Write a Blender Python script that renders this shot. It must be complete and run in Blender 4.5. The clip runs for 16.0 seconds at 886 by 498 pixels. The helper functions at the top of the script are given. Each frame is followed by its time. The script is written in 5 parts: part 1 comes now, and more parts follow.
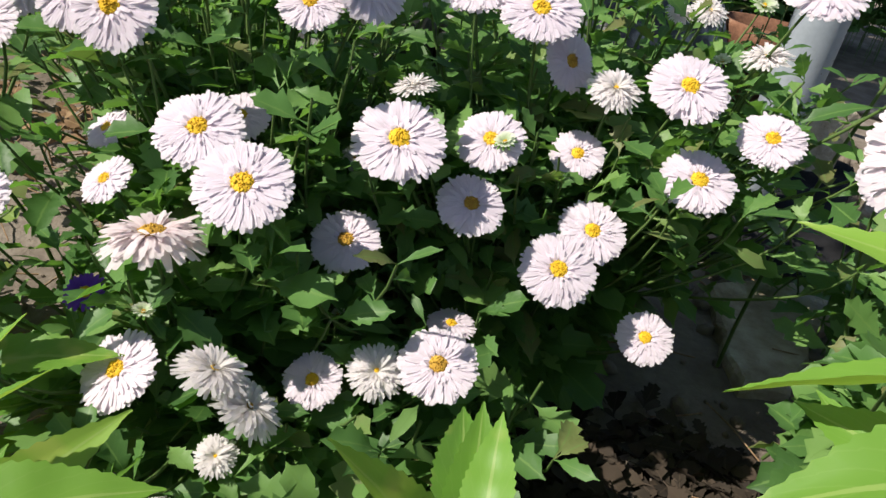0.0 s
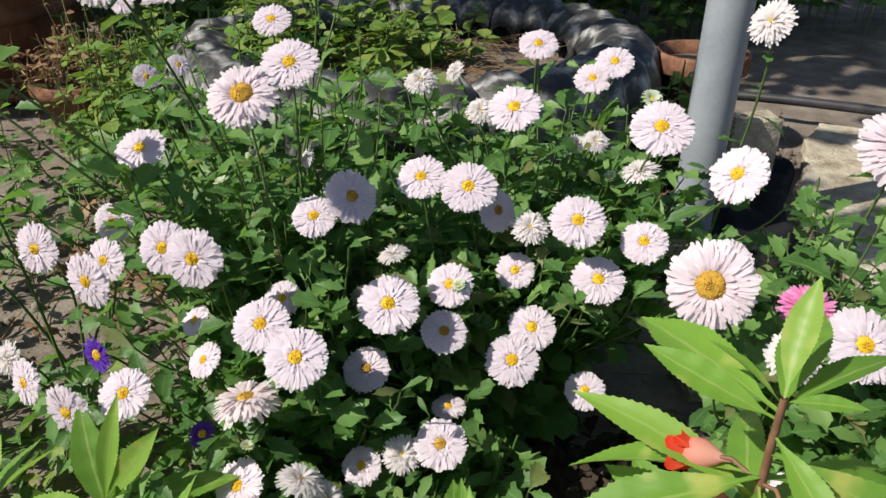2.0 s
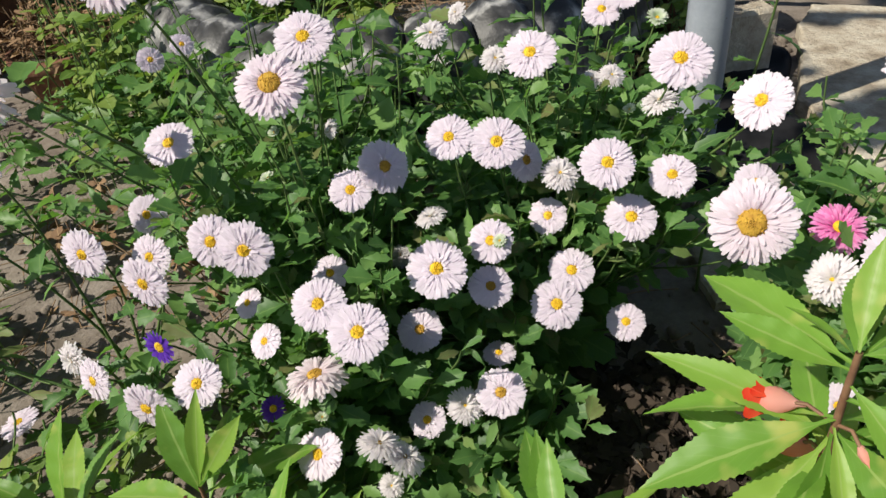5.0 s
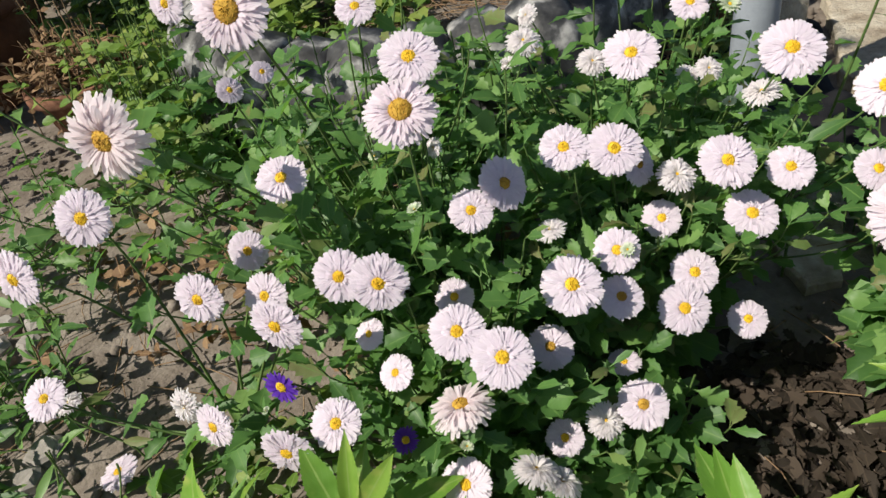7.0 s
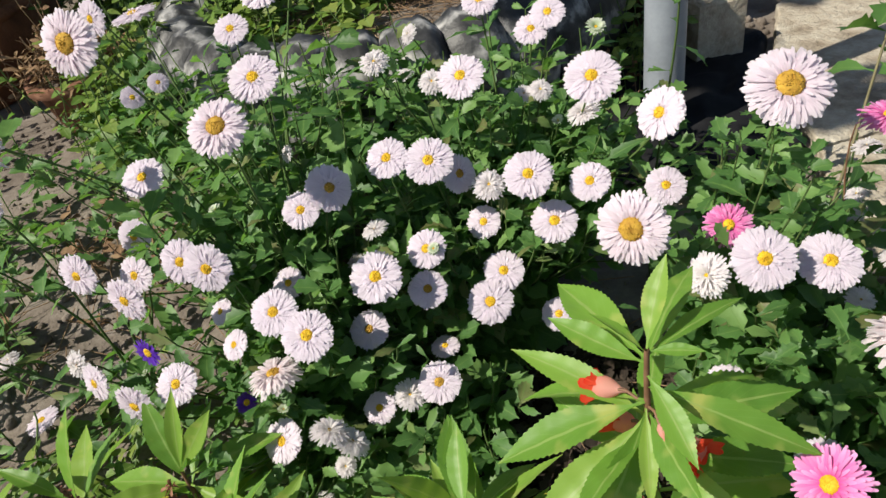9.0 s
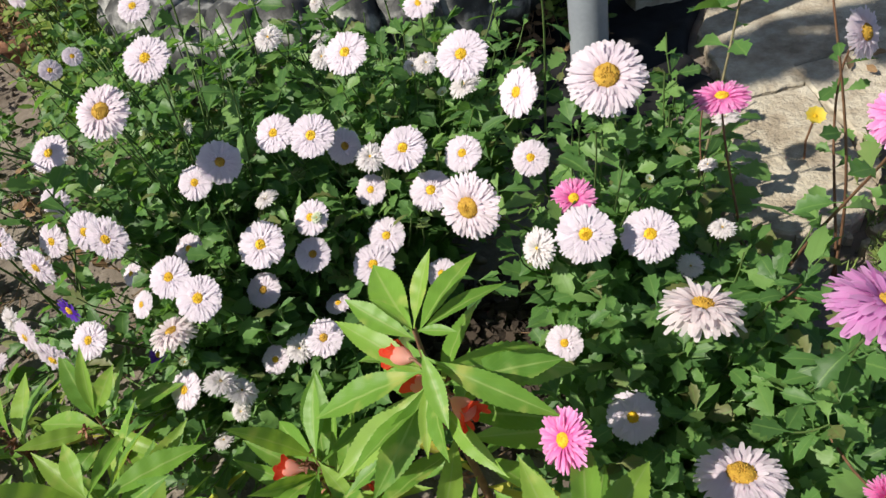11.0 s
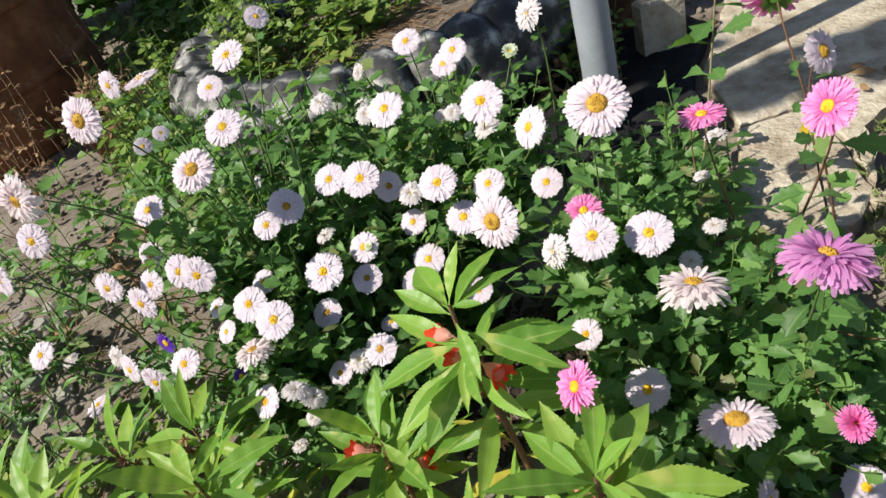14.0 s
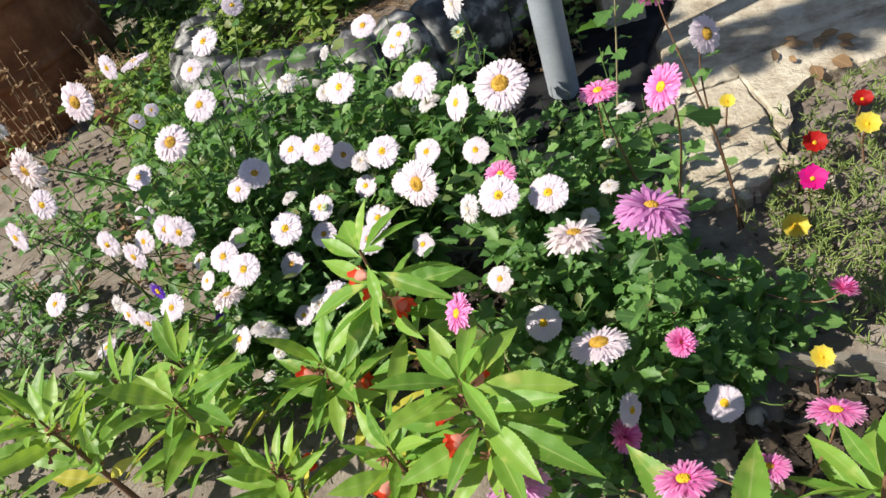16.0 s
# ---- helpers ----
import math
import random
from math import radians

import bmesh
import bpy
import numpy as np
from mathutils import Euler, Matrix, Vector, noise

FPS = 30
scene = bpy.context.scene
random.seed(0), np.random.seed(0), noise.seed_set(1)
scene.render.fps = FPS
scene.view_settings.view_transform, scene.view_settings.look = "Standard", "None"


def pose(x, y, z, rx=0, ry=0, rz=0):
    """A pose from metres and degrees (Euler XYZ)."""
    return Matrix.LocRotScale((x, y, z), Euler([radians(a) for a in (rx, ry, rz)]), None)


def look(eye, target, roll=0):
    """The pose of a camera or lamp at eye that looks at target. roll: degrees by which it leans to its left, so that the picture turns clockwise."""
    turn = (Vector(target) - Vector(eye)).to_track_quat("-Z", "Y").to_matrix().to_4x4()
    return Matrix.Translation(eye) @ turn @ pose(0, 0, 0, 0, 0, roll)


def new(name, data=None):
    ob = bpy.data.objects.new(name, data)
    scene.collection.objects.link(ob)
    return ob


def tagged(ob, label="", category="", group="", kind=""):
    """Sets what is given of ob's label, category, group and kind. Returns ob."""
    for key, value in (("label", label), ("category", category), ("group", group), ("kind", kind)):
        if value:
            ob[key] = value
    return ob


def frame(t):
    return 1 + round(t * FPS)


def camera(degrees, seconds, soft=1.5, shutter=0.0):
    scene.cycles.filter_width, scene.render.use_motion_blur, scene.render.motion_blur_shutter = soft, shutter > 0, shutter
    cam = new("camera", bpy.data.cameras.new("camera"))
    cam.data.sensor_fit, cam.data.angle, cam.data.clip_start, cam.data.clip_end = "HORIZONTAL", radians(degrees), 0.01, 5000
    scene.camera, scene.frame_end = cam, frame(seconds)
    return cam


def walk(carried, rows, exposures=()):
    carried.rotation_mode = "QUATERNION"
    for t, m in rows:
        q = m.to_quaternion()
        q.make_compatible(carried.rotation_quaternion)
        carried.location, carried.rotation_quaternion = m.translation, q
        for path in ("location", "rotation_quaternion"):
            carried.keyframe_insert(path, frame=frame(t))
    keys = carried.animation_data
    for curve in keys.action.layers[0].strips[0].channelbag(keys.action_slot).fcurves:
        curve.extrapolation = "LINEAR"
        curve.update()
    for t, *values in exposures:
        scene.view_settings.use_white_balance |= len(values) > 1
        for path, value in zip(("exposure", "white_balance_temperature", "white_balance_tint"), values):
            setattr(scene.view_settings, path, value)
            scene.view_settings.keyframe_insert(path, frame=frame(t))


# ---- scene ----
cam = camera(64.24, 16.0)
# seconds, eye x, y, z, yaw, pitch, roll
ROWS = [
    (0, -0.1074, -0.0839, 0.4021, -6.09, -29.52, 11.25),
    (0.5, -0.1050, -0.1045, 0.4521, -5.50, -28.97, 6.03),
    (1, -0.0921, -0.1450, 0.4953, -6.68, -27.84, 4.07),
    (1.5, -0.0891, -0.1853, 0.5494, -5.21, -28.51, 1.92),
    (2, -0.0938, -0.2122, 0.5838, -4.11, -29.26, -0.25),
    (2.5, -0.1061, -0.2332, 0.6147, -2.83, -34.40, -5.84),
    (3, -0.1206, -0.2388, 0.6553, -2.06, -36.11, -8.56),
    (3.5, -0.1214, -0.2513, 0.6707, -1.79, -36.58, -9.03),
    (6, -0.1784, -0.1570, 0.6096, -7.00, -36.01, -6.81),
    (6.5, -0.2382, -0.1513, 0.6295, -7.65, -35.66, -9.13),
    (7, -0.2437, -0.1500, 0.6540, -5.53, -37.26, -11.14),
    (7.5, -0.1999, -0.1451, 0.6567, -6.62, -39.17, -9.83),
    (8, -0.1514, -0.1911, 0.6480, -4.14, -37.75, -10.86),
    (8.5, -0.1003, -0.2382, 0.6702, -0.84, -35.78, -11.49),
    (9, -0.0391, -0.2622, 0.6879, -0.47, -37.51, -12.00),
    (9.5, 0.0154, -0.2724, 0.7127, 0.53, -37.67, -14.71),
    (10, 0.0725, -0.3042, 0.7289, 1.76, -39.97, -15.17),
    (12.5, 0.1376, -0.3060, 0.7481, 1.06, -43.97, -12.14),
    (13, 0.2207, -0.2730, 0.7883, 3.97, -43.07, -16.48),
    (13.5, 0.1787, -0.3289, 0.8164, 8.21, -40.76, -22.40),
    (14, 0.1143, -0.4409, 0.7767, 5.31, -36.75, -20.03),
    (14.5, 0.1242, -0.4810, 0.8244, 6.48, -38.85, -22.77),
    (15, 0.1436, -0.5267, 0.8229, 7.10, -37.00, -21.76),
    (15.5, 0.2057, -0.5578, 0.8042, 9.09, -37.25, -21.96),
    (16, 0.2336, -0.5797, 0.8235, 8.75, -38.52, -22.46),
]
walk(cam, [(t, pose(x, y, z, 90 + pitch, 0, yaw) @ pose(0, 0, 0, 0, 0, roll)) for t, x, y, z, yaw, pitch, roll in ROWS],
     ((0, 0.66), (1.5, 0.50), (3.5, 0.465), (7.5, 0.465), (10, 0.51), (12.5, 0.63), (14.5, 0.76), (16, 0.87)))
# ---- end of camera ----

# ---- world, sun, exposure ----
SUN_FROM = Vector((-0.74, -0.22, 0.80)).normalized()
world = bpy.data.worlds.new("world")
scene.world = world
world.use_nodes = True
wn, wl = world.node_tree.nodes, world.node_tree.links
sky = wn.new("ShaderNodeTexSky")
sky.sky_type, sky.sun_disc = "NISHITA", False
sky.sun_elevation = math.asin(SUN_FROM.z)
sky.sun_rotation = math.atan2(SUN_FROM.x, SUN_FROM.y)
wn["Background"].inputs["Strength"].default_value = 0.076
wl.new(sky.outputs[0], wn["Background"].inputs["Color"])
sun = new("sun", bpy.data.lights.new("sun", "SUN"))
sun.data.energy, sun.data.angle, sun.data.color = 4.9, radians(0.55), (1.0, 0.94, 0.82)
sun.matrix_world = look(SUN_FROM * 5, (0, 0, 0))

# ---- materials ----


class Mat:
    """A node material with a few short ways to add nodes."""

    def __init__(self, name, rough=0.7, metal=0.0, spec=0.35):
        self.m = bpy.data.materials.new(name)
        self.m.use_nodes = True
        self.n, self.l = self.m.node_tree.nodes, self.m.node_tree.links
        self.b, self.out = self.n["Principled BSDF"], self.n["Material Output"]
        self.b.inputs["Roughness"].default_value = rough
        self.b.inputs["Metallic"].default_value = metal
        self.b.inputs["Specular IOR Level"].default_value = spec

    def node(self, kind, **sets):
        x = self.n.new(kind)
        for key, value in sets.items():
            x.inputs[key].default_value = value
        return x

    def noise(self, scale, detail=4, rough=0.6, world_space=True):
        x = self.node("ShaderNodeTexNoise", Scale=scale, Detail=detail, Roughness=rough)
        if world_space:
            g = self.n.new("ShaderNodeNewGeometry")
            self.l.new(g.outputs["Position"], x.inputs["Vector"])
        return x.outputs["Fac"]

    def ramp(self, fac, stops):
        r = self.n.new("ShaderNodeValToRGB")
        els = r.color_ramp.elements
        while len(els) < len(stops):
            els.new(0.5)
        for e, (at, col) in zip(els, stops):
            e.position, e.color = at, (*col, 1)
        self.l.new(fac, r.inputs["Fac"])
        return r.outputs["Color"]

    def mix(self, fac, a, b, mode="MIX"):
        x = self.n.new("ShaderNodeMix")
        x.data_type, x.blend_type = "RGBA", mode
        for sock, v in ((x.inputs[0], fac), (x.inputs[6], a), (x.inputs[7], b)):
            if isinstance(v, bpy.types.NodeSocket):
                self.l.new(v, sock)
            else:
                sock.default_value = v if not isinstance(v, tuple) else (*v, 1)
        return x.outputs[2]

    def math(self, op, a, b=0.0):
        x = self.n.new("ShaderNodeMath")
        x.operation = op
        for sock, v in zip(x.inputs, (a, b)):
            if isinstance(v, bpy.types.NodeSocket):
                self.l.new(v, sock)
            else:
                sock.default_value = v
        return x.outputs[0]

    def colour(self, c):
        if isinstance(c, tuple):
            self.b.inputs["Base Color"].default_value = (*c, 1)
        else:
            self.l.new(c, self.b.inputs["Base Color"])
        return self

    def bump(self, fac, strength=0.3, dist=0.004):
        x = self.node("ShaderNodeBump", Strength=strength, Distance=dist)
        self.l.new(fac, x.inputs["Height"])
        self.l.new(x.outputs[0], self.b.inputs["Normal"])
        return self

    def uv(self):
        t = self.n.new("ShaderNodeTexCoord")
        s = self.n.new("ShaderNodeSeparateXYZ")
        self.l.new(t.outputs["UV"], s.inputs[0])
        return s.outputs[0], s.outputs[1]

    def chance(self):
        """A random number, one for each object and each loose piece of a mesh."""
        o, g = self.n.new("ShaderNodeObjectInfo"), self.n.new("ShaderNodeNewGeometry")
        return self.math("FRACT", self.math("ADD", o.outputs["Random"], g.outputs["Random Per Island"]))

    def thin(self, colour, amount):
        """Light that shines through a leaf or petal."""
        t, x = self.n.new("ShaderNodeBsdfTranslucent"), self.n.new("ShaderNodeMixShader")
        if isinstance(colour, tuple):
            t.inputs[0].default_value = (*colour, 1)
        else:
            self.l.new(colour, t.inputs[0])
        x.inputs[0].default_value = amount
        self.l.new(self.b.outputs[0], x.inputs[1])
        self.l.new(t.outputs[0], x.inputs[2])
        self.l.new(x.outputs[0], self.out.inputs[0])
        return self


def leaf_material(name, dark, mid, light, rib, thru, rough=0.45, thin=0.3, pale=None, tired=None):
    m = Mat(name, rough, 0, 0.32)
    u, v = m.uv()
    stops = [(0.0, dark), (0.55, mid), (0.90 if tired else 1.0, light)]
    base = m.ramp(m.chance(), stops + [(0.96, tired)] if tired else stops)
    blotch = m.noise(90, 3)
    base = m.mix(m.math("MULTIPLY", blotch, 0.5), base, mid)
    if pale:
        spots = m.node("ShaderNodeMapRange")
        for key, value in ((1, 0.58), (2, 0.74)):
            spots.inputs[key].default_value = value
        m.l.new(m.noise(38, 2), spots.inputs[0])
        base = m.mix(m.math("MULTIPLY", spots.outputs[0], 0.7), base, pale)
    across = m.math("ABSOLUTE", m.math("SUBTRACT", u, 0.5))
    mid_line = m.math("LESS_THAN", across, 0.035)
    side = m.math("FRACT", m.math("SUBTRACT", m.math("MULTIPLY", v, 9.0), m.math("MULTIPLY", across, 5.0)))
    veins = m.math("MULTIPLY", m.math("LESS_THAN", side, 0.10), 0.14)
    base = m.mix(m.math("MAXIMUM", m.math("MULTIPLY", mid_line, 0.75), veins), base, rib)
    m.colour(base).bump(m.math("ADD", m.math("MULTIPLY", side, 0.3), m.math("MULTIPLY", blotch, 0.8)), 0.2, 0.001)
    return m.thin(m.mix(0.6, base, thru), thin).m


def petal_material(name, base, tip, thin=0.58, vary=0.14, deep=None):
    m = Mat(name, 0.55, 0, 0.25)
    u, v = m.uv()
    col = m.mix(v, base, tip)
    col = m.mix(m.math("MULTIPLY", m.chance(), vary), col, deep or tuple(c * 0.82 for c in base))
    lines = m.math("SINE", m.math("MULTIPLY", u, 16.0))
    m.colour(col).bump(lines, 0.12, 0.0005)
    return m.thin(col, thin).m


PETALS = {
    "w": petal_material("white_petal", (0.775, 0.692, 0.765), (0.805, 0.74, 0.80), 0.50),
    "o": petal_material("pale_pink_petal", (0.765, 0.66, 0.725), (0.81, 0.735, 0.785), 0.50),
    "b": petal_material("creamy_white_petal", (0.78, 0.755, 0.72), (0.84, 0.79, 0.82)),
    "d": petal_material("fading_petal", (0.80, 0.70, 0.71), (0.84, 0.77, 0.79)),
    "p": petal_material("pink_petal", (0.80, 0.13, 0.46), (0.89, 0.48, 0.74), 0.5, 0.55, (0.66, 0.07, 0.38)),
    "x": petal_material("hot_pink_petal", (0.82, 0.13, 0.46), (0.90, 0.38, 0.68), 0.5, 0.3, (0.70, 0.06, 0.36)),
    "m": petal_material("mauve_petal", (0.68, 0.29, 0.60), (0.78, 0.44, 0.72), 0.58, 0.4, (0.52, 0.17, 0.46)),
    "v": petal_material("violet_petal", (0.14, 0.04, 0.48), (0.20, 0.07, 0.62)),
    "r": petal_material("scarlet_petal", (0.46, 0.012, 0.012), (0.56, 0.02, 0.018)),
    "h": petal_material("magenta_petal", (0.78, 0.01, 0.26), (0.85, 0.02, 0.34)),
    "y": petal_material("yellow_petal", (0.82, 0.60, 0.035), (0.86, 0.73, 0.13)),
    "g": petal_material("opening_petal", (0.55, 0.66, 0.40), (0.80, 0.82, 0.72)),
    "coral": petal_material("coral_petal", (0.84, 0.13, 0.06), (0.86, 0.045, 0.02)),
    "blush": petal_material("blush_petal", (0.86, 0.50, 0.43), (0.85, 0.30, 0.22)),
}


def plain(name, stops, scale, rough=0.8, bump=0.3, dist=0.004, fine=220, spec=0.3, metal=0.0):
    m = Mat(name, rough, metal, spec)
    a, b = m.noise(scale, 6, 0.65), m.noise(fine, 4)
    col = m.ramp(a, stops)
    col = m.mix(m.math("MULTIPLY", b, 0.45), col, tuple(c * 0.55 for c in stops[0][1]))
    return m.colour(col).bump(m.math("ADD", a, m.math("MULTIPLY", b, 0.7)), bump, dist).m


ASTER_LEAF = leaf_material("aster_leaf", (0.036, 0.091, 0.026), (0.089, 0.194, 0.050), (0.190, 0.318, 0.092), (0.14, 0.25, 0.065), (0.20, 0.43, 0.04), 0.48, 0.38, None, (0.17, 0.15, 0.065))
BALSAM_LEAF = leaf_material("balsam_leaf", (0.080, 0.195, 0.030), (0.162, 0.32, 0.045), (0.26, 0.39, 0.065), (0.28, 0.39, 0.11), (0.37, 0.53, 0.045), 0.44, 0.42, (0.46, 0.46, 0.13))
BALSAM_OLD = leaf_material("yellowing_leaf", (0.42, 0.40, 0.05), (0.50, 0.46, 0.07), (0.40, 0.44, 0.06), (0.52, 0.50, 0.16), (0.6, 0.55, 0.05), 0.5, 0.35)
WEED_LEAF = leaf_material("weed_leaf", (0.06, 0.12, 0.02), (0.115, 0.195, 0.032), (0.24, 0.27, 0.065), (0.2, 0.3, 0.09), (0.26, 0.42, 0.05), 0.5, 0.3)
DRY_LEAF = leaf_material("dry_leaf", (0.11, 0.06, 0.03), (0.19, 0.115, 0.06), (0.29, 0.20, 0.11), (0.3, 0.2, 0.1), (0.36, 0.22, 0.1), 0.8, 0.15)
# near-black leaf colour: deep shade painted into the litter on the bed
SHADE_LEAF = leaf_material("shade_dark_leaf", (0.015, 0.011, 0.008), (0.032, 0.023, 0.016), (0.052, 0.037, 0.026), (0.05, 0.036, 0.024), (0.06, 0.04, 0.02), 0.85, 0.05)
SUCCULENT = plain("succulent_leaf", [(0.3, (0.10, 0.15, 0.035)), (0.55, (0.19, 0.25, 0.07)), (0.75, (0.38, 0.36, 0.17))], 45, 0.5, 0.1)
DISC = plain("yellow_florets", [(0.3, (0.50, 0.27, 0.01)), (0.55, (0.70, 0.46, 0.02)), (0.8, (0.80, 0.60, 0.06))], 160, 0.7, 0.4, 0.001, 700)
DISC_OLD = plain("golden_brown_florets", [(0.3, (0.30, 0.15, 0.02)), (0.6, (0.52, 0.32, 0.04)), (0.8, (0.62, 0.42, 0.08))], 160, 0.8, 0.4, 0.001, 700)
STEM = plain("green_stem", [(0.3, (0.06, 0.12, 0.03)), (0.7, (0.12, 0.17, 0.05))], 60, 0.6, 0.2, 0.001)
STEM_PALE = plain("pale_stem", [(0.3, (0.17, 0.15, 0.08)), (0.7, (0.30, 0.26, 0.15))], 50, 0.7, 0.2, 0.001)
STEM_RED = plain("reddish_stem", [(0.3, (0.12, 0.055, 0.033)), (0.7, (0.26, 0.15, 0.085))], 50, 0.6, 0.2, 0.001)
STEM_DRY = plain("dry_stem", [(0.3, (0.16, 0.09, 0.05)), (0.7, (0.34, 0.24, 0.14))], 50, 0.9, 0.3, 0.001)
SEPAL = leaf_material("sepal", (0.06, 0.15, 0.025), (0.09, 0.21, 0.035), (0.13, 0.26, 0.05), (0.12, 0.24, 0.06), (0.2, 0.4, 0.05))
SOIL = plain("dry_soil", [(0.25, (0.095, 0.075, 0.060)), (0.5, (0.20, 0.168, 0.14)), (0.75, (0.33, 0.29, 0.25))], 9, 0.95, 0.8, 0.006, 120, 0.15)
STONE = plain("grey_stone", [(0.3, (0.20, 0.18, 0.165)), (0.55, (0.32, 0.295, 0.27)), (0.8, (0.42, 0.39, 0.36))], 14, 0.9, 0.5, 0.003, 160, 0.2)
CONCRETE = plain("worn_concrete", [(0.30, (0.225, 0.18, 0.13)), (0.44, (0.37, 0.315, 0.24)), (0.55, (0.49, 0.435, 0.345)), (0.7, (0.58, 0.53, 0.435))], 16, 0.92, 1.0, 0.008, 110, 0.2)


def ridged_rubber():
    """Black rubber with moulded ridges whose crests are scuffed grey with dust."""
    m = Mat("dusty_black_rubber", 0.5, 0, 0.45)
    u, v = m.uv()
    ridge = m.math("SINE", m.math("ADD", m.math("MULTIPLY", v, 26.0), m.math("MULTIPLY", m.noise(16, 4), 9.0)))
    dust = m.math("MULTIPLY", m.math("ADD", m.math("MULTIPLY", ridge, 0.22), 0.78), m.noise(24, 6))
    col = m.ramp(dust, [(0.26, (0.016, 0.016, 0.017)), (0.40, (0.05, 0.05, 0.051)), (0.50, (0.19, 0.188, 0.185)), (0.64, (0.40, 0.39, 0.375))])
    return m.colour(col).bump(m.math("ADD", ridge, m.noise(160, 3)), 0.25, 0.002).m


RUBBER = ridged_rubber()
TYRE_WALL = plain("worn_black_rubber", [(0.3, (0.012, 0.012, 0.013)), (0.7, (0.035, 0.034, 0.033))], 20, 0.85, 0.4, 0.003, 120, 0.15)
PAINT = plain("grey_painted_steel", [(0.3, (0.22, 0.245, 0.28)), (0.7, (0.32, 0.35, 0.39))], 12, 0.45, 0.15, 0.001, 160, 0.5)
RUST = plain("rust_speck", [(0.3, (0.05, 0.03, 0.02)), (0.7, (0.14, 0.07, 0.04))], 60, 0.9, 0.4)
OLD_CLAY = plain("stained_terracotta", [(0.35, (0.09, 0.045, 0.03)), (0.55, (0.24, 0.12, 0.075)), (0.75, (0.36, 0.23, 0.16))], 22, 0.95, 0.6, 0.004, 160, 0.1)
BROWN = plain("dark_brown_clay", [(0.3, (0.12, 0.045, 0.02)), (0.5, (0.25, 0.095, 0.04)), (0.7, (0.38, 0.18, 0.09))], 9, 0.85, 0.7)
BOARD = plain("weathered_board", [(0.3, (0.13, 0.115, 0.095)), (0.7, (0.25, 0.225, 0.19))], 25, 0.9, 0.5)
PIPE = plain("black_hose", [(0.3, (0.02, 0.02, 0.022)), (0.7, (0.06, 0.06, 0.065))], 30, 0.4, 0.2, 0.001, 200, 0.5)

# ---- mesh helpers ----


def mesh(name, verts, faces, mats, uvs=None, smooth=True, slots=None):
    me = bpy.data.meshes.new(name)
    me.from_pydata([tuple(map(float, v)) for v in verts], [], [tuple(map(int, f)) for f in faces])
    for m in mats if isinstance(mats, (list, tuple)) else [mats]:
        me.materials.append(m)
    if uvs is not None:
        layer = me.uv_layers.new(name="UVMap")
        loops = np.empty(len(me.loops), dtype=np.int32)
        me.loops.foreach_get("vertex_index", loops)
        layer.data.foreach_set("uv", np.asarray(uvs, dtype=np.float32)[loops].ravel())
    if slots is not None:
        me.polygons.foreach_set("material_index", np.asarray(slots, dtype=np.int32))
    if smooth:
        me.polygons.foreach_set("use_smooth", np.ones(len(me.polygons), dtype=bool))
    me.update()
    return me


def thing(name, at=(0, 0, 0), label="", category="", group="", kind=""):
    ob = new(name)
    ob.location = at
    ob.empty_display_size = 0.02
    bpy.context.view_layer.update()
    return tagged(ob, label, category, group, kind)


def part(name, me, parent, label="", at=None, kind=""):
    """One mesh object under a thing or part; its coordinates are the world's unless a pose is given."""
    ob = new(name, me)
    ob.parent = parent
    if at is None:
        at = Matrix.Identity(4)
    up, m = parent, Matrix.Identity(4)
    while up:
        m = up.matrix_basis @ m
        up = up.parent
    ob.matrix_basis = m.inverted() @ at
    return tagged(ob, label, kind=kind)


def frame_of(forward, normal):
    """Columns across, along, out for a leaf or flower."""
    f = Vector(forward).normalized()
    n = Vector(normal)
    n = (n - f * n.dot(f))
    n = n.normalized() if n.length > 1e-5 else f.orthogonal().normalized()
    s = f.cross(n)
    return Matrix((s, f, n)).transposed()


class Heap:
    """Many small pieces gathered into one mesh."""

    def __init__(self):
        self.v, self.f, self.u, self.count = [], [], [], 0

    def add(self, shape, turn, place, scale=1.0):
        v, f, u = shape
        w = (np.asarray(v) * scale) @ np.array(turn).T + np.array(place)
        self.v.append(w)
        self.u.append(u)
        self.f += [tuple(i + self.count for i in face) for face in f]
        self.count += len(v)

    def mesh(self, name, mat, smooth=True):
        return mesh(name, np.concatenate(self.v), self.f, mat, np.concatenate(self.u), smooth)


def strip(rows):
    """A leaf or petal from rows of points across it: (verts, faces, uvs)."""
    n = len(rows[0])
    verts = [p for row in rows for p in row]
    faces = [(a * n + b, a * n + b + 1, (a + 1) * n + b + 1, (a + 1) * n + b) for a in range(len(rows) - 1) for b in range(n - 1)]
    uvs = [(b / (n - 1), a / (len(rows) - 1)) for a in range(len(rows)) for b in range(n)]
    return np.array(verts, float), faces, np.array(uvs, float)


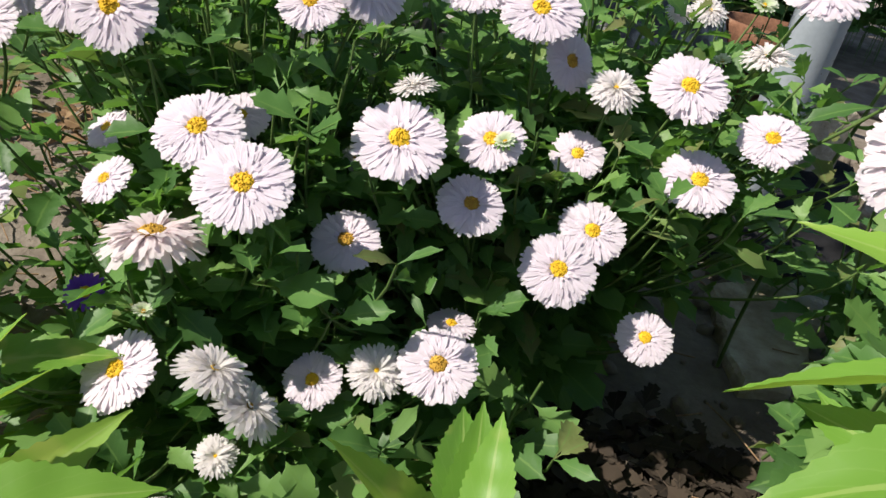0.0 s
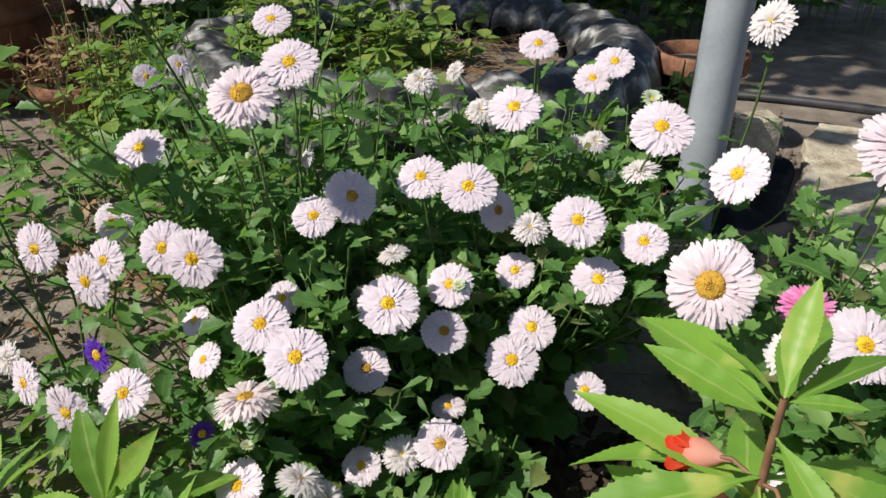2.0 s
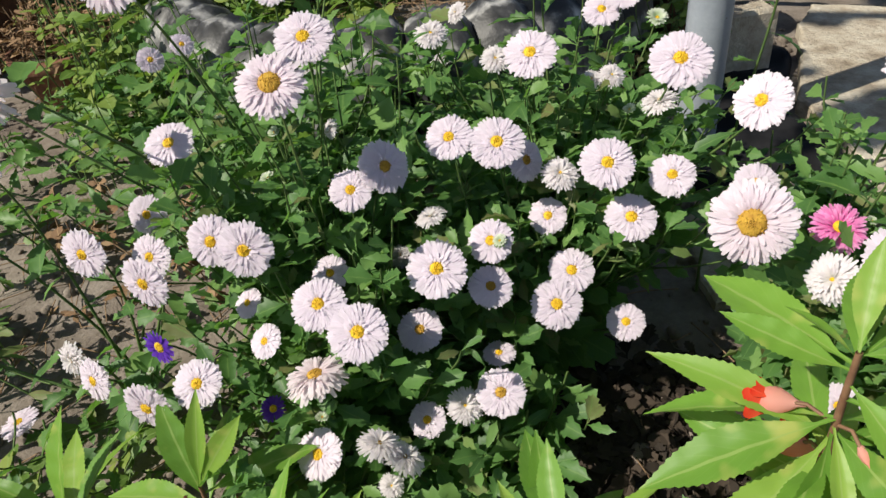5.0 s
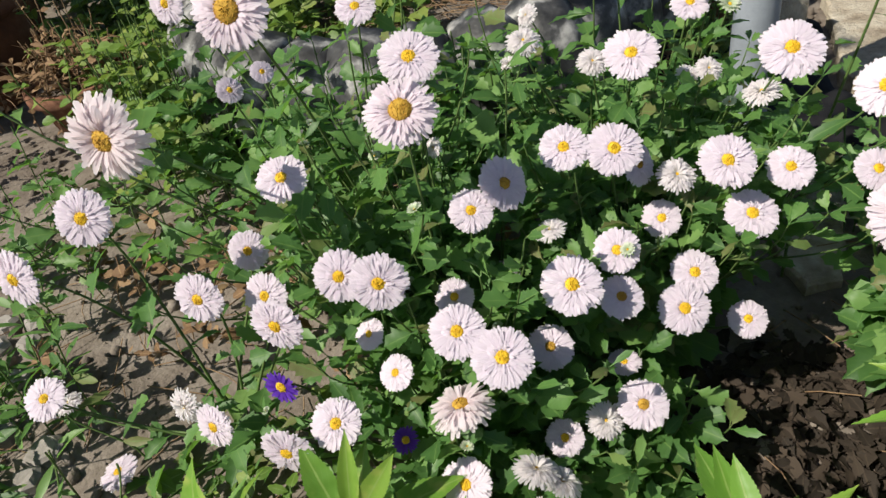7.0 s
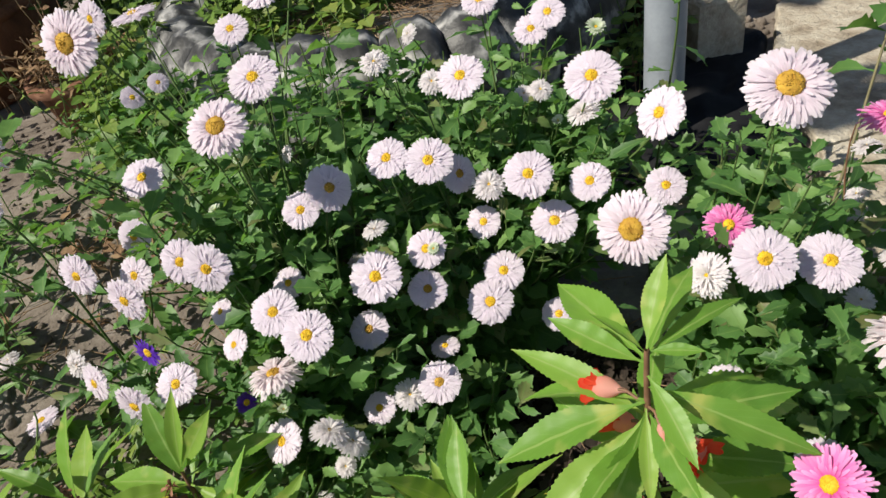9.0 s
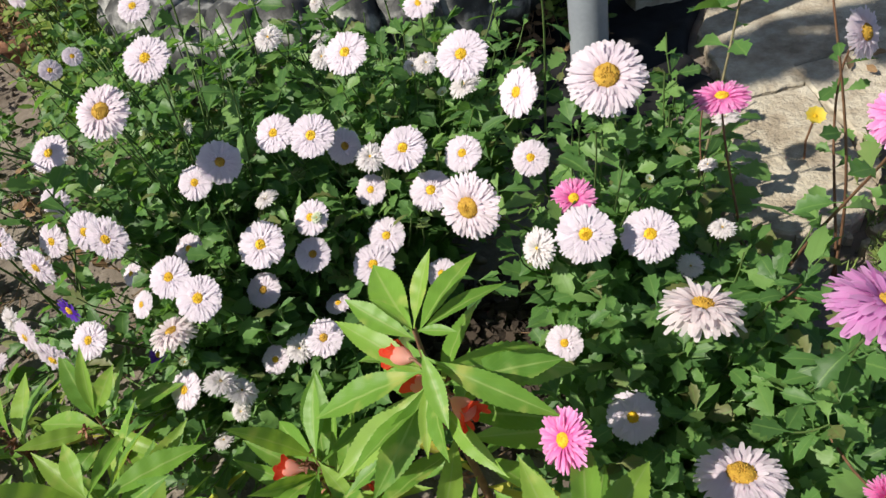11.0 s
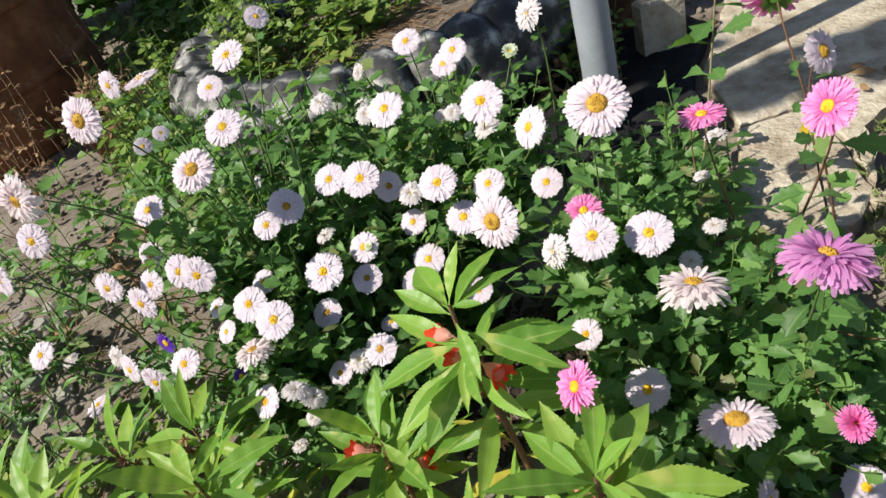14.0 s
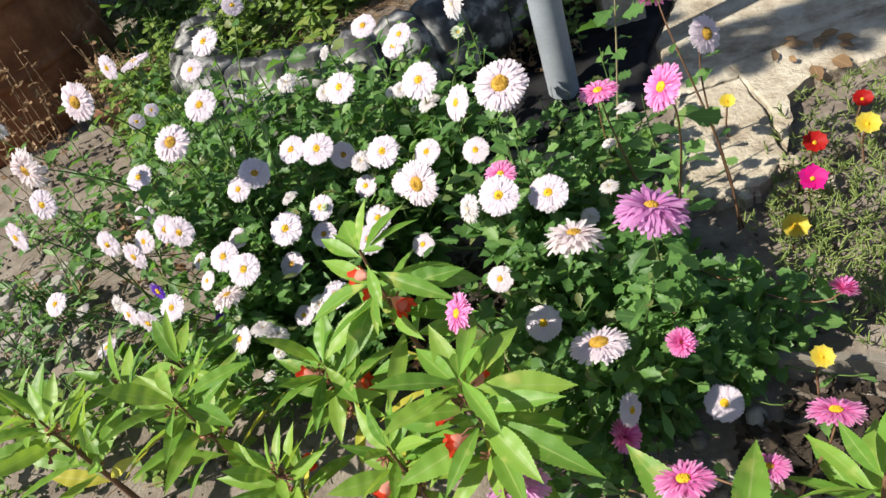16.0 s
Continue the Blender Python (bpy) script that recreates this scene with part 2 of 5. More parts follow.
def leaf_shape(rng, length=1.0, width=0.5, teeth=4, deep=0.3, fold=0.25, droop=0.3, twist=0.0, cols=3, peak=0.45, stalk=0.12, wave=0.10, power=0.8):
    """A toothed leaf lying along +y, facing +z, one unit long."""
    rows, steps = [], teeth * 2 + 3
    for i in range(steps + 1):
        s = i / steps
        t = max(0.0, (s - stalk) / (1 - stalk))
        w = 0.5 * width * (math.sin(math.pi * t ** (math.log(0.5) / math.log(peak))) ** power if 0 < t < 1 else 0)
        w = max(w, 0.012 if s < 0.9 else 0.004)
        edge = w * ((1 - deep * 0.5) if i % 2 else (1 + deep * 0.5)) if 0 < t < 1 else w
        ahead = (0.35 / steps) * (0 if i % 2 else 1)
        y = s * length
        z = -droop * s * s * length
        row = []
        for c in range(cols):
            q = c / (cols - 1) * 2 - 1
            outer = abs(q) > 0.99
            bend = fold * abs(q) * w + wave * w * math.sin(i * 0.7 + q)
            row.append((q * (edge if outer else w) + twist * s * s, y + (ahead if outer else 0.0) - 0.12 * droop * s * length, z + bend))
        rows.append(row)
    return strip(rows)


def petal_shape(rng, length, width, lift, curl, cols=3, steps=5, r0=0.0, notch=0.20, blunt=0.60, trough=0.05):
    """A petal lying along +y, widest near its blunt, notched tip."""
    rows = []
    for i in range(steps + 1):
        s = i / steps
        w = width * (0.35 + 0.75 * math.sin(min(1.0, 0.12 + s * 1.02) * math.pi * 0.62)) * (blunt if s == 1 else 0.95 if s > 0.78 else 1)
        y = r0 + s * length
        z = lift * s * length + curl * s * s * length
        row = []
        for c in range(cols):
            q = c / (cols - 1) * 2 - 1
            row.append((q * w * 0.5, y + (notch * width if s == 1 and q == 0 else 0), z + trough * w * abs(q)))
        rows.append(row)
    return strip(rows)


def ball_shape(rings=3, sides=6):
    v, f = [(0, 0, 1.0)], []
    for i in range(1, rings):
        a = math.pi * i / rings
        v += [(math.sin(a) * math.cos(b), math.sin(a) * math.sin(b), math.cos(a)) for b in (2 * math.pi * k / sides for k in range(sides))]
    v.append((0, 0, -1.0))
    for k in range(sides):
        f.append((0, 1 + k, 1 + (k + 1) % sides))
        for i in range(rings - 2):
            a, b = 1 + i * sides, 1 + (i + 1) * sides
            f.append((a + k, b + k, b + (k + 1) % sides, a + (k + 1) % sides))
        f.append((len(v) - 1, len(v) - 1 - sides + (k + 1) % sides, len(v) - 1 - sides + k))
    return np.array(v), f, np.zeros((len(v), 2))


def tube(points, radii, sides=6, caps=True):
    """A round bar along points: (verts, faces, uvs)."""
    pts = [Vector(p) for p in points]
    v, f, u = [], [], []
    side = None
    for i, p in enumerate(pts):
        d = (pts[min(i + 1, len(pts) - 1)] - pts[max(i - 1, 0)]).normalized()
        if side is None:
            side = d.orthogonal().normalized()
        side = (side - d * side.dot(d)).normalized()
        other = d.cross(side)
        r = radii[i] if isinstance(radii, (list, tuple)) else radii
        for k in range(sides):
            a = 2 * math.pi * k / sides
            v.append(tuple(p + (side * math.cos(a) + other * math.sin(a)) * r))
            u.append((k / sides, i / max(1, len(pts) - 1)))
    for i in range(len(pts) - 1):
        for k in range(sides):
            a, b = i * sides + k, i * sides + (k + 1) % sides
            f.append((a, b, b + sides, a + sides))
    if caps:
        f.append(tuple(range(sides - 1, -1, -1)))
        f.append(tuple(range((len(pts) - 1) * sides, len(pts) * sides)))
    return np.array(v), f, np.array(u)


def bezier(p0, p1, p2, p3, n):
    p0, p1, p2, p3 = (Vector(p) for p in (p0, p1, p2, p3))
    out = []
    for i in range(n + 1):
        t = i / n
        out.append(p0 * (1 - t) ** 3 + p1 * 3 * t * (1 - t) ** 2 + p2 * 3 * t * t * (1 - t) + p3 * t ** 3)
    return out


def lathe(profile, sides=40, wobble=0.0, rng=None):
    """A turned body from (radius, height) pairs."""
    v, f, u = [], [], []
    for i, (r, z) in enumerate(profile):
        for k in range(sides):
            a = 2 * math.pi * k / sides
            rr = r * (1 + wobble * math.sin(3 * a + 1.3) + 0.5 * wobble * math.sin(7 * a))
            v.append((rr * math.cos(a), rr * math.sin(a), z))
            u.append((k / sides, i / len(profile)))
    for i in range(len(profile) - 1):
        for k in range(sides):
            a, b = i * sides + k, i * sides + (k + 1) % sides
            f.append((a, b, b + sides, a + sides))
    return np.array(v), f, np.array(u)


def slab_shape(outline, z0, z1, rng, rough=0.004, step=0.03, edge=0.008):
    """A broken slab of concrete or stone over an outline, with worn, uneven edges."""
    pts = []
    n = len(outline)
    for i in range(n):
        a, b = Vector(outline[i]), Vector(outline[(i + 1) % n])
        m = max(1, int((b - a).length / step))
        for k in range(m):
            p = a.lerp(b, k / m)
            pts.append(p + Vector((rng.uniform(-1, 1), rng.uniform(-1, 1))) * rough)
    c = sum(pts, Vector((0, 0))) / len(pts)
    bm = bmesh.new()
    lows = [bm.verts.new((p.x, p.y, z0)) for p in pts]
    mids = [bm.verts.new((p.x, p.y, z1 - edge + rng.uniform(-0.3, 0.3) * edge)) for p in pts]
    tops = []
    for p in pts:
        q = p + (c - p).normalized() * edge * rng.uniform(0.7, 1.5)
        tops.append(bm.verts.new((q.x, q.y, z1 + rng.uniform(-0.15, 0.1) * edge)))
    m = len(pts)
    for lo, hi in ((lows, mids), (mids, tops)):
        for i in range(m):
            bm.faces.new((lo[i], lo[(i + 1) % m], hi[(i + 1) % m], hi[i]))
    bm.faces.new(tops)
    bm.normal_update()
    return bm


def from_bm(name, bm, mat, smooth=False):
    me = bpy.data.meshes.new(name)
    bmesh.ops.recalc_face_normals(bm, faces=bm.faces)
    bm.to_mesh(me)
    bm.free()
    me.materials.append(mat)
    if smooth:
        me.polygons.foreach_set("use_smooth", np.ones(len(me.polygons), dtype=bool))
    return me


# ---- ground ----
rng = random.Random(11)


def spread(lo, hi, step, far):
    near = list(np.arange(lo, hi + 1e-6, step))
    out, d = [], step
    x = hi
    while x < far:
        d *= 1.5
        x += d
        out.append(x)
    left, d, x = [], step, lo
    while x > -far:
        d *= 1.5
        x -= d
        left.append(x)
    return left[::-1] + near + out


def ground_height(x, y):
    n = noise.noise(Vector((x * 5, y * 5, 0.3))) * 0.012 + noise.noise(Vector((x * 18, y * 18, 2.0))) * 0.005
    n += noise.noise(Vector((x * 55, y * 55, 4.0))) * 0.002
    return n - 0.006


def build_ground():
    xs, ys = spread(-1.5, 1.6, 0.022, 400), spread(-0.9, 2.6, 0.022, 400)
    verts = [(x, y, ground_height(x, y) if abs(x) < 4 and abs(y) < 5 else -0.01) for y in ys for x in xs]
    n = len(xs)
    faces = [(j * n + i, j * n + i + 1, (j + 1) * n + i + 1, (j + 1) * n + i) for j in range(len(ys) - 1) for i in range(n - 1)]
    ob = new("ground", mesh("ground", verts, faces, SOIL))
    return tagged(ob, "dry grey-brown garden soil with clods", "ground", kind="structure")


build_ground()

# ---- concrete path beside the bed ----


def build_path():
    path = thing("pavement", (0.9, 1.2, 0.0), "worn light concrete path with cracks and broken edge", "path", kind="structure")
    outlines = [
        [(0.478, 0.375), (0.56, 0.335), (0.64, 0.345), (0.69, 0.40), (0.715, 0.52), (0.722, 0.66), (0.60, 0.66), (0.535, 0.52)],
        [(0.697, 0.41), (0.735, 0.47), (0.765, 0.55), (0.83, 0.59), (1.00, 0.585), (1.40, 0.60), (1.45, 0.80), (0.728, 0.715), (0.722, 0.53)],
        [(0.605, 0.668), (0.722, 0.668), (0.73, 0.722), (1.45, 0.807), (1.48, 0.98), (0.92, 1.33), (0.83, 1.23), (0.715, 1.03), (0.635, 0.90)],
        [(0.25, 0.43), (0.30, 0.425), (0.355, 0.50), (0.42, 0.575), (0.465, 0.59), (0.47, 0.66), (0.415, 0.645), (0.33, 0.635), (0.285, 0.61), (0.258, 0.49)],
        [(1.408, 0.60), (2.6, 0.66), (2.6, 0.92), (1.488, 0.975), (1.458, 0.807)],
    ]
    for k, o in enumerate(outlines):
        part("concrete_slab", from_bm("concrete_slab", slab_shape(o, -0.05, 0.014 if k == 3 else 0.022 + 0.002 * (k % 2), rng, 0.004, 0.02, 0.004), CONCRETE), path)
    for _ in range(26):
        x, y, r0 = rng.uniform(0.46, 0.72), rng.uniform(0.30, 0.40), rng.uniform(0.006, 0.022)
        o = [(x + r0 * rng.uniform(0.7, 1.2) * math.cos(a), y + r0 * rng.uniform(0.7, 1.2) * math.sin(a)) for a in np.arange(0, 6.28, 1.05)]
        part("rubble_piece", from_bm("rubble_piece", slab_shape(o, -0.02, rng.uniform(0.006, 0.024), rng, 0.003, 0.02, 0.004), CONCRETE), path)


build_path()

# ---- cobbles at the side ----


def build_cobbles():
    pave = thing("cobbled_paving", (-0.85, 0.5, 0), "small grey stones set in soil", "paving", kind="structure")
    for i in range(8):
        for j in range(9):
            x, y = -1.16 + i * 0.062 + rng.uniform(-1, 1) * 0.012, 0.34 + j * 0.055 + rng.uniform(-1, 1) * 0.012
            if x > -0.70 - 0.3 * (y - 0.5) or rng.random() < 0.2:
                continue
            r = rng.uniform(0.018, 0.027)
            outline = [(x + r * rng.uniform(0.8, 1.15) * math.cos(a), y + r * rng.uniform(0.8, 1.1) * math.sin(a)) for a in np.arange(0, 6.28, 0.9)]
            part("stone", from_bm("stone", slab_shape(outline, -0.02, rng.uniform(0.008, 0.018), rng, 0.001, 0.05, 0.006), STONE), pave)


build_cobbles()

# ---- steel post ----


def build_post():
    post = thing("steel_post", (0.405, 0.83, 0), "grey painted steel post with rust specks", "post")
    body = lathe([(0.034, -0.05), (0.034, 0.6), (0.034, 1.3), (0.034, 2.1), (0.030, 2.105), (0.0, 2.106)], 36)
    part("pole", mesh("pole", body[0] + np.array((0.405, 0.83, 0)), body[1], PAINT, body[2]), post)
    heap = Heap()
    spot = ball_shape(3, 6)
    for _ in range(60):
        a, z = rng.gauss(-0.5, 0.35), rng.uniform(0.06, 0.5)
        heap.add(spot, np.diag((0.4, 1, 1)) @ np.eye(3), (0.405 + 0.0335 * math.cos(a), 0.83 + 0.0335 * math.sin(a), z), rng.uniform(0.0006, 0.0017))
    part("rust", heap.mesh("rust", RUST), post, "dark rust specks", kind="stuff")


build_post()

# ---- tyre used as a planter ----


def build_tyre():
    cx, cy, r = -0.04, 1.39, 0.435
    tyre = thing("tyre_planter", (cx, cy, 0), "old black tyre planter with humped dusty rim", "planter")
    wall = lathe([(r + 0.02, -0.03), (r + 0.05, 0.03), (r + 0.055, 0.08), (r + 0.045, 0.14), (r + 0.02, 0.185), (r - 0.03, 0.185), (r - 0.05, 0.12), (r - 0.05, -0.03)], 64)
    part("tyre_wall", mesh("tyre_wall", wall[0] + np.array((cx, cy, 0)), wall[1], TYRE_WALL, wall[2]), tyre)
    profile = [(-0.065, 0.15), (-0.045, 0.195), (-0.015, 0.220), (0.02, 0.222), (0.048, 0.20), (0.064, 0.16), (0.070, 0.11), (0.066, 0.06)]
    count = 29
    for k in range(count):
        a0 = 2 * math.pi * (k + rng.uniform(-0.08, 0.08)) / count
        tall = rng.uniform(0.8, 1.25)
        rows = []
        for i, (out, z) in enumerate(profile):
            s = i / (len(profile) - 1)
            row = []
            for j in range(13):
                q = math.sin((j / 12 - 0.5) * math.pi)
                half = 0.050 * (0.80 + 0.2 * math.sin(math.pi * s))
                hump = tall * (0.040 * math.sqrt(max(0.0, 1 - q * q)) + 0.012 * (q + 1) * 0.5)
                a = a0 + q * half / r
                lean = math.sin(s * math.pi * 0.5)
                rr = r + out + hump * lean * 0.8
                row.append((cx + rr * math.cos(a), cy + rr * math.sin(a), z + hump * (1 - 0.6 * lean) + 0.003 * math.sin(9 * q + k)))
            rows.append(row)
        sh = strip(rows)
        ob = part("flap", mesh("flap", sh[0], sh[1], RUBBER, sh[2]), tyre)
        solid = ob.modifiers.new("thick", "SOLIDIFY")
        solid.thickness, solid.offset = 0.010, 0
    soil = lathe([(r - 0.045, 0.14), (0.25, 0.165), (0.08, 0.18), (0.0, 0.18)], 40, 0.02)
    part("soil", mesh("soil", soil[0] + np.array((cx, cy, 0)), soil[1], SOIL, soil[2]), tyre, "dry soil filling the tyre")


build_tyre()

# ---- pots and blocks behind ----


def build_pot(at, r, h, mat, label, rim=True):
    pot = thing("flower_pot", at, label, "pot")
    prof = [(0.0, 0.0), (r * 0.66, 0.0), (r * 0.68, 0.01), (r * 0.9, h * 0.8)]
    prof += [(r * 1.0, h * 0.8), (r * 1.03, h * 0.83), (r * 1.03, h * 0.97), (r, h)] if rim else [(r, h)]
    prof += [(r * 0.9, h), (r * 0.86, h * 0.85)]
    b = lathe(prof, 44, 0.006)
    part("pot_body", mesh("pot_body", b[0] + np.array(at), b[1], mat, b[2]), pot)
    s = lathe([(r * 0.88, h * 0.86), (r * 0.4, h * 0.89), (0.0, h * 0.9)], 30, 0.02)
    part("soil", mesh("soil", s[0] + np.array(at), s[1], SOIL, s[2]), pot, "dry soil in the pot")
    return pot


build_pot((0.58, 1.29, 0), 0.10, 0.21, OLD_CLAY, "terracotta flower pot standing behind the post")
build_pot((-0.80, 1.46, 0), 0.118, 0.14, OLD_CLAY, "terracotta pot full of dry dead roots")


def build_barrel(at, r, h):
    barrel = thing("rusty_barrel", at, "dark rusty brown steel barrel in the shade", "barrel")
    prof = [(0.0, 0.0), (r * 0.98, 0.0), (r, 0.01), (r, h * 0.33), (r, h * 0.66), (r, h - 0.012), (r * 0.97, h - 0.012), (r * 0.97, h - 0.03), (0.0, h - 0.03)]
    b = lathe(prof, 64, 0.002)
    part("drum", mesh("drum", b[0] + np.array(at), b[1], BROWN, b[2]), barrel)
    for k in range(1, 4):
        z = h * k / 4
        hoop = lathe([(r - 0.003, z - 0.02), (r + 0.012, z - 0.008), (r + 0.012, z + 0.008), (r - 0.003, z + 0.02)], 64)
        part("hoop", mesh("hoop", hoop[0] + np.array(at), hoop[1], BROWN, hoop[2]), barrel)
    rim = lathe([(r * 0.975, h - 0.016), (r * 1.012, h - 0.016), (r * 1.018, h - 0.004), (r * 1.0, h + 0.004), (r * 0.975, h)], 64)
    part("rim", mesh("rim", rim[0] + np.array(at), rim[1], BROWN, rim[2]), barrel, "rolled top rim")


build_barrel((-1.50, 1.98, 0.0), 0.48, 0.85)


def build_block(at, size, turn, label):
    ob = thing("concrete_block", at, label, "block")
    o = [(-size[0] / 2, -size[1] / 2), (size[0] / 2, -size[1] / 2), (size[0] / 2, size[1] / 2), (-size[0] / 2, size[1] / 2)]
    me = from_bm("block_body", slab_shape(o, 0, size[2], rng, 0.003, 0.04, 0.007), CONCRETE)
    part("block_body", me, ob, at=pose(*at, 0, 0, turn))


build_block((0.61, 1.075, -0.03), (0.105, 0.05, 0.165), 6, "narrow rough concrete stub beside the path")

# ---- hose and board ----


def build_hose():
    hose = thing("garden_hose", (0.8, 1.45, 0.06), "black rubber hose lying across the path", "hose")
    pts = bezier((0.52, 1.56, 0.02), (0.78, 1.50, 0.07), (0.92, 1.34, 0.06), (1.7, 0.86, 0.055), 28)
    t = tube(pts, 0.012, 10)
    part("hose_body", mesh("hose_body", t[0], t[1], PIPE, t[2]), hose)


build_hose()


def build_board():
    board = thing("edging_board", (0.585, -0.045, 0), "grey weathered wooden edging board in the soil", "board")
    o = [(-0.12, -0.006), (0.20, -0.006), (0.20, 0.006), (-0.12, 0.006)]
    part("plank", from_bm("plank", slab_shape(o, -0.04, 0.036, rng, 0.0012, 0.03, 0.003), BOARD), board, at=pose(0.585, -0.045, 0, 0, 0, -22))


build_board()

# ---- black plastic sheet at the post ----
FILM = plain("black_plastic_film", [(0.3, (0.008, 0.008, 0.009)), (0.7, (0.02, 0.02, 0.022))], 20, 0.8, 0.3, 0.003, 90, 0.12)


def build_sheet():
    sheet = thing("plastic_sheet", (0.38, 0.88, 0), "crumpled black plastic sheet round the post", "sheet")
    nx, ny = 40, 56
    rows = []
    for j in range(ny + 1):
        row = []
        for i in range(nx + 1):
            y = 0.69 + 0.76 * j / ny
            x = 0.17 + (0.43 + 0.55 * min(0.25, max(0.0, y - 0.86))) * i / nx
            x += 0.03 * noise.noise(Vector((0, y * 6, 1)))
            y += 0.03 * noise.noise(Vector((x * 6, 0, 5)))
            z = 0.014 + 0.03 * abs(noise.noise(Vector((x * 9, y * 9, 3)))) + 0.01 * noise.noise(Vector((x * 30, y * 22, 8)))
            edge = min(i, nx - i, j, ny - j)
            row.append((x, y, z if edge else 0.002))
        rows.append(row)
    sh = strip(rows)
    part("film", mesh("film", sh[0], sh[1], FILM, sh[2]), sheet)


build_sheet()

# ---- flower shapes ----


def flower_shapes(kind, seed):
    """The petals and the centre of one bloom of 1 m across, facing +z."""
    rng = random.Random(seed)
    petals, disc = Heap(), Heap()
    bead = ball_shape(3, 5)

    def row(count, length, width, lift, curl, r0, z, wild=1.0):
        for k in range(count):
            a = 2 * math.pi * (k + rng.uniform(-0.2, 0.2) * wild) / count
            sh = petal_shape(rng, length * rng.uniform(0.88, 1.06), width * rng.uniform(0.8, 1.15), lift + rng.uniform(-0.07, 0.07) * wild, curl + rng.uniform(-0.12, 0.10) * wild, steps=4, r0=r0)
            roll = Matrix.Rotation(rng.uniform(-0.16, 0.16) * wild, 3, "Y")
            petals.add(sh, Matrix.Rotation(a, 3, "Z") @ roll, (0, 0, z))

    def centre(radius, height, beads, size):
        v, f, u = lathe([(radius, 0.0), (radius * 0.9, height * 0.6), (radius * 0.55, height * 0.95), (0.0, height)], 16)
        disc.add((v, f, u), np.eye(3), (0, 0, 0))
        for i in range(beads):
            q = math.sqrt((i + 0.5) / beads)
            a = i * 2.39996 + rng.uniform(-0.3, 0.3)
            q = min(1.0, q * rng.uniform(0.9, 1.08))
            disc.add(bead, np.diag((1, 1, 1.6)), (radius * q * math.cos(a), radius * q * math.sin(a), height * (1 - 0.75 * q * q) + rng.uniform(-0.4, 0.9) * size), size * rng.uniform(0.6, 1.3))

    if kind in "wn":
        n = rng.randint(-5, 5)
        row(44 + n, 0.390, 0.096, -0.03, -0.06, 0.09, 0.000, 0.6)
        row(50 + n, 0.405, 0.070, 0.01, -0.09, 0.09, 0.003, 0.9)
        row(48, 0.385, 0.066, 0.05, -0.12, 0.09, 0.006, 1.0)
        row(44, 0.335, 0.060, 0.10, -0.16, 0.09, 0.009, 1.1)
        row(38, 0.260, 0.052, 0.19, -0.23, 0.09, 0.012, 1.4)
        row(30, 0.165, 0.042, 0.42, -0.34, 0.09, 0.015, 1.8)
        row(16, 0.080, 0.032, 0.9, -0.30, 0.09, 0.020, 2.4)
        centre(0.122, 0.056, 64, 0.0135)
    elif kind == "p":
        row(40, 0.400, 0.066, 0.02, -0.12, 0.11, 0.000, 1.3)
        row(42, 0.390, 0.058, 0.10, -0.16, 0.11, 0.008, 1.5)
        row(38, 0.340, 0.054, 0.22, -0.22, 0.11, 0.014, 1.7)
        row(30, 0.250, 0.048, 0.42, -0.30, 0.11, 0.018, 1.8)
        row(20, 0.140, 0.040, 0.75, -0.30, 0.11, 0.020, 2.0)
        centre(0.125, 0.070, 80, 0.012)
    elif kind == "o":
        row(42, 0.350, 0.074, -0.02, -0.16, 0.14, 0.000, 1.0)
        row(44, 0.350, 0.060, 0.05, -0.20, 0.14, 0.006, 1.2)
        row(40, 0.315, 0.054, 0.14, -0.22, 0.14, 0.012, 1.3)
        row(34, 0.240, 0.046, 0.30, -0.26, 0.14, 0.016, 1.6)
        row(26, 0.130, 0.038, 0.60, -0.30, 0.14, 0.020, 2.0)
        centre(0.165, 0.085, 150, 0.012)
    elif kind == "b":
        row(36, 0.42, 0.072, 0.00, -0.14, 0.08, 0.0)
        row(34, 0.38, 0.068, 0.16, -0.18, 0.07, 0.015, 1.2)
        row(30, 0.33, 0.062, 0.36, -0.25, 0.06, 0.025, 1.4)
        row(24, 0.26, 0.056, 0.70, -0.35, 0.045, 0.03, 1.6)
        row(14, 0.17, 0.050, 1.3, -0.4, 0.03, 0.035, 1.8)
        centre(0.06, 0.05, 20, 0.012)
    elif kind == "x":
        row(40, 0.42, 0.064, 0.22, -0.06, 0.06, 0.0, 1.2)
        row(38, 0.37, 0.062, 0.60, -0.12, 0.06, 0.01, 1.4)
        row(34, 0.29, 0.058, 1.15, -0.25, 0.06, 0.02, 1.6)
        row(28, 0.21, 0.054, 2.0, -0.50, 0.05, 0.03, 1.8)
        row(18, 0.12, 0.050, 3.6, -0.80, 0.04, 0.04, 2.0)
        centre(0.05, 0.05, 14, 0.012)
    elif kind == "m":
        row(48, 0.42, 0.080, 0.00, -0.24, 0.10, 0.0, 2.2)
        row(50, 0.40, 0.070, 0.16, -0.30, 0.10, 0.012, 2.8)
        row(44, 0.35, 0.064, 0.36, -0.38, 0.10, 0.02, 3.0)
        row(34, 0.27, 0.056, 0.62, -0.44, 0.09, 0.03, 3.2)
        row(22, 0.17, 0.048, 1.0, -0.44, 0.09, 0.03, 3.2)
        centre(0.11, 0.07, 70, 0.013)
    elif kind == "d":
        row(40, 0.41, 0.080, -0.05, -0.30, 0.10, 0.0, 1.9)
        row(40, 0.39, 0.072, 0.14, -0.28, 0.10, 0.01, 2.2)
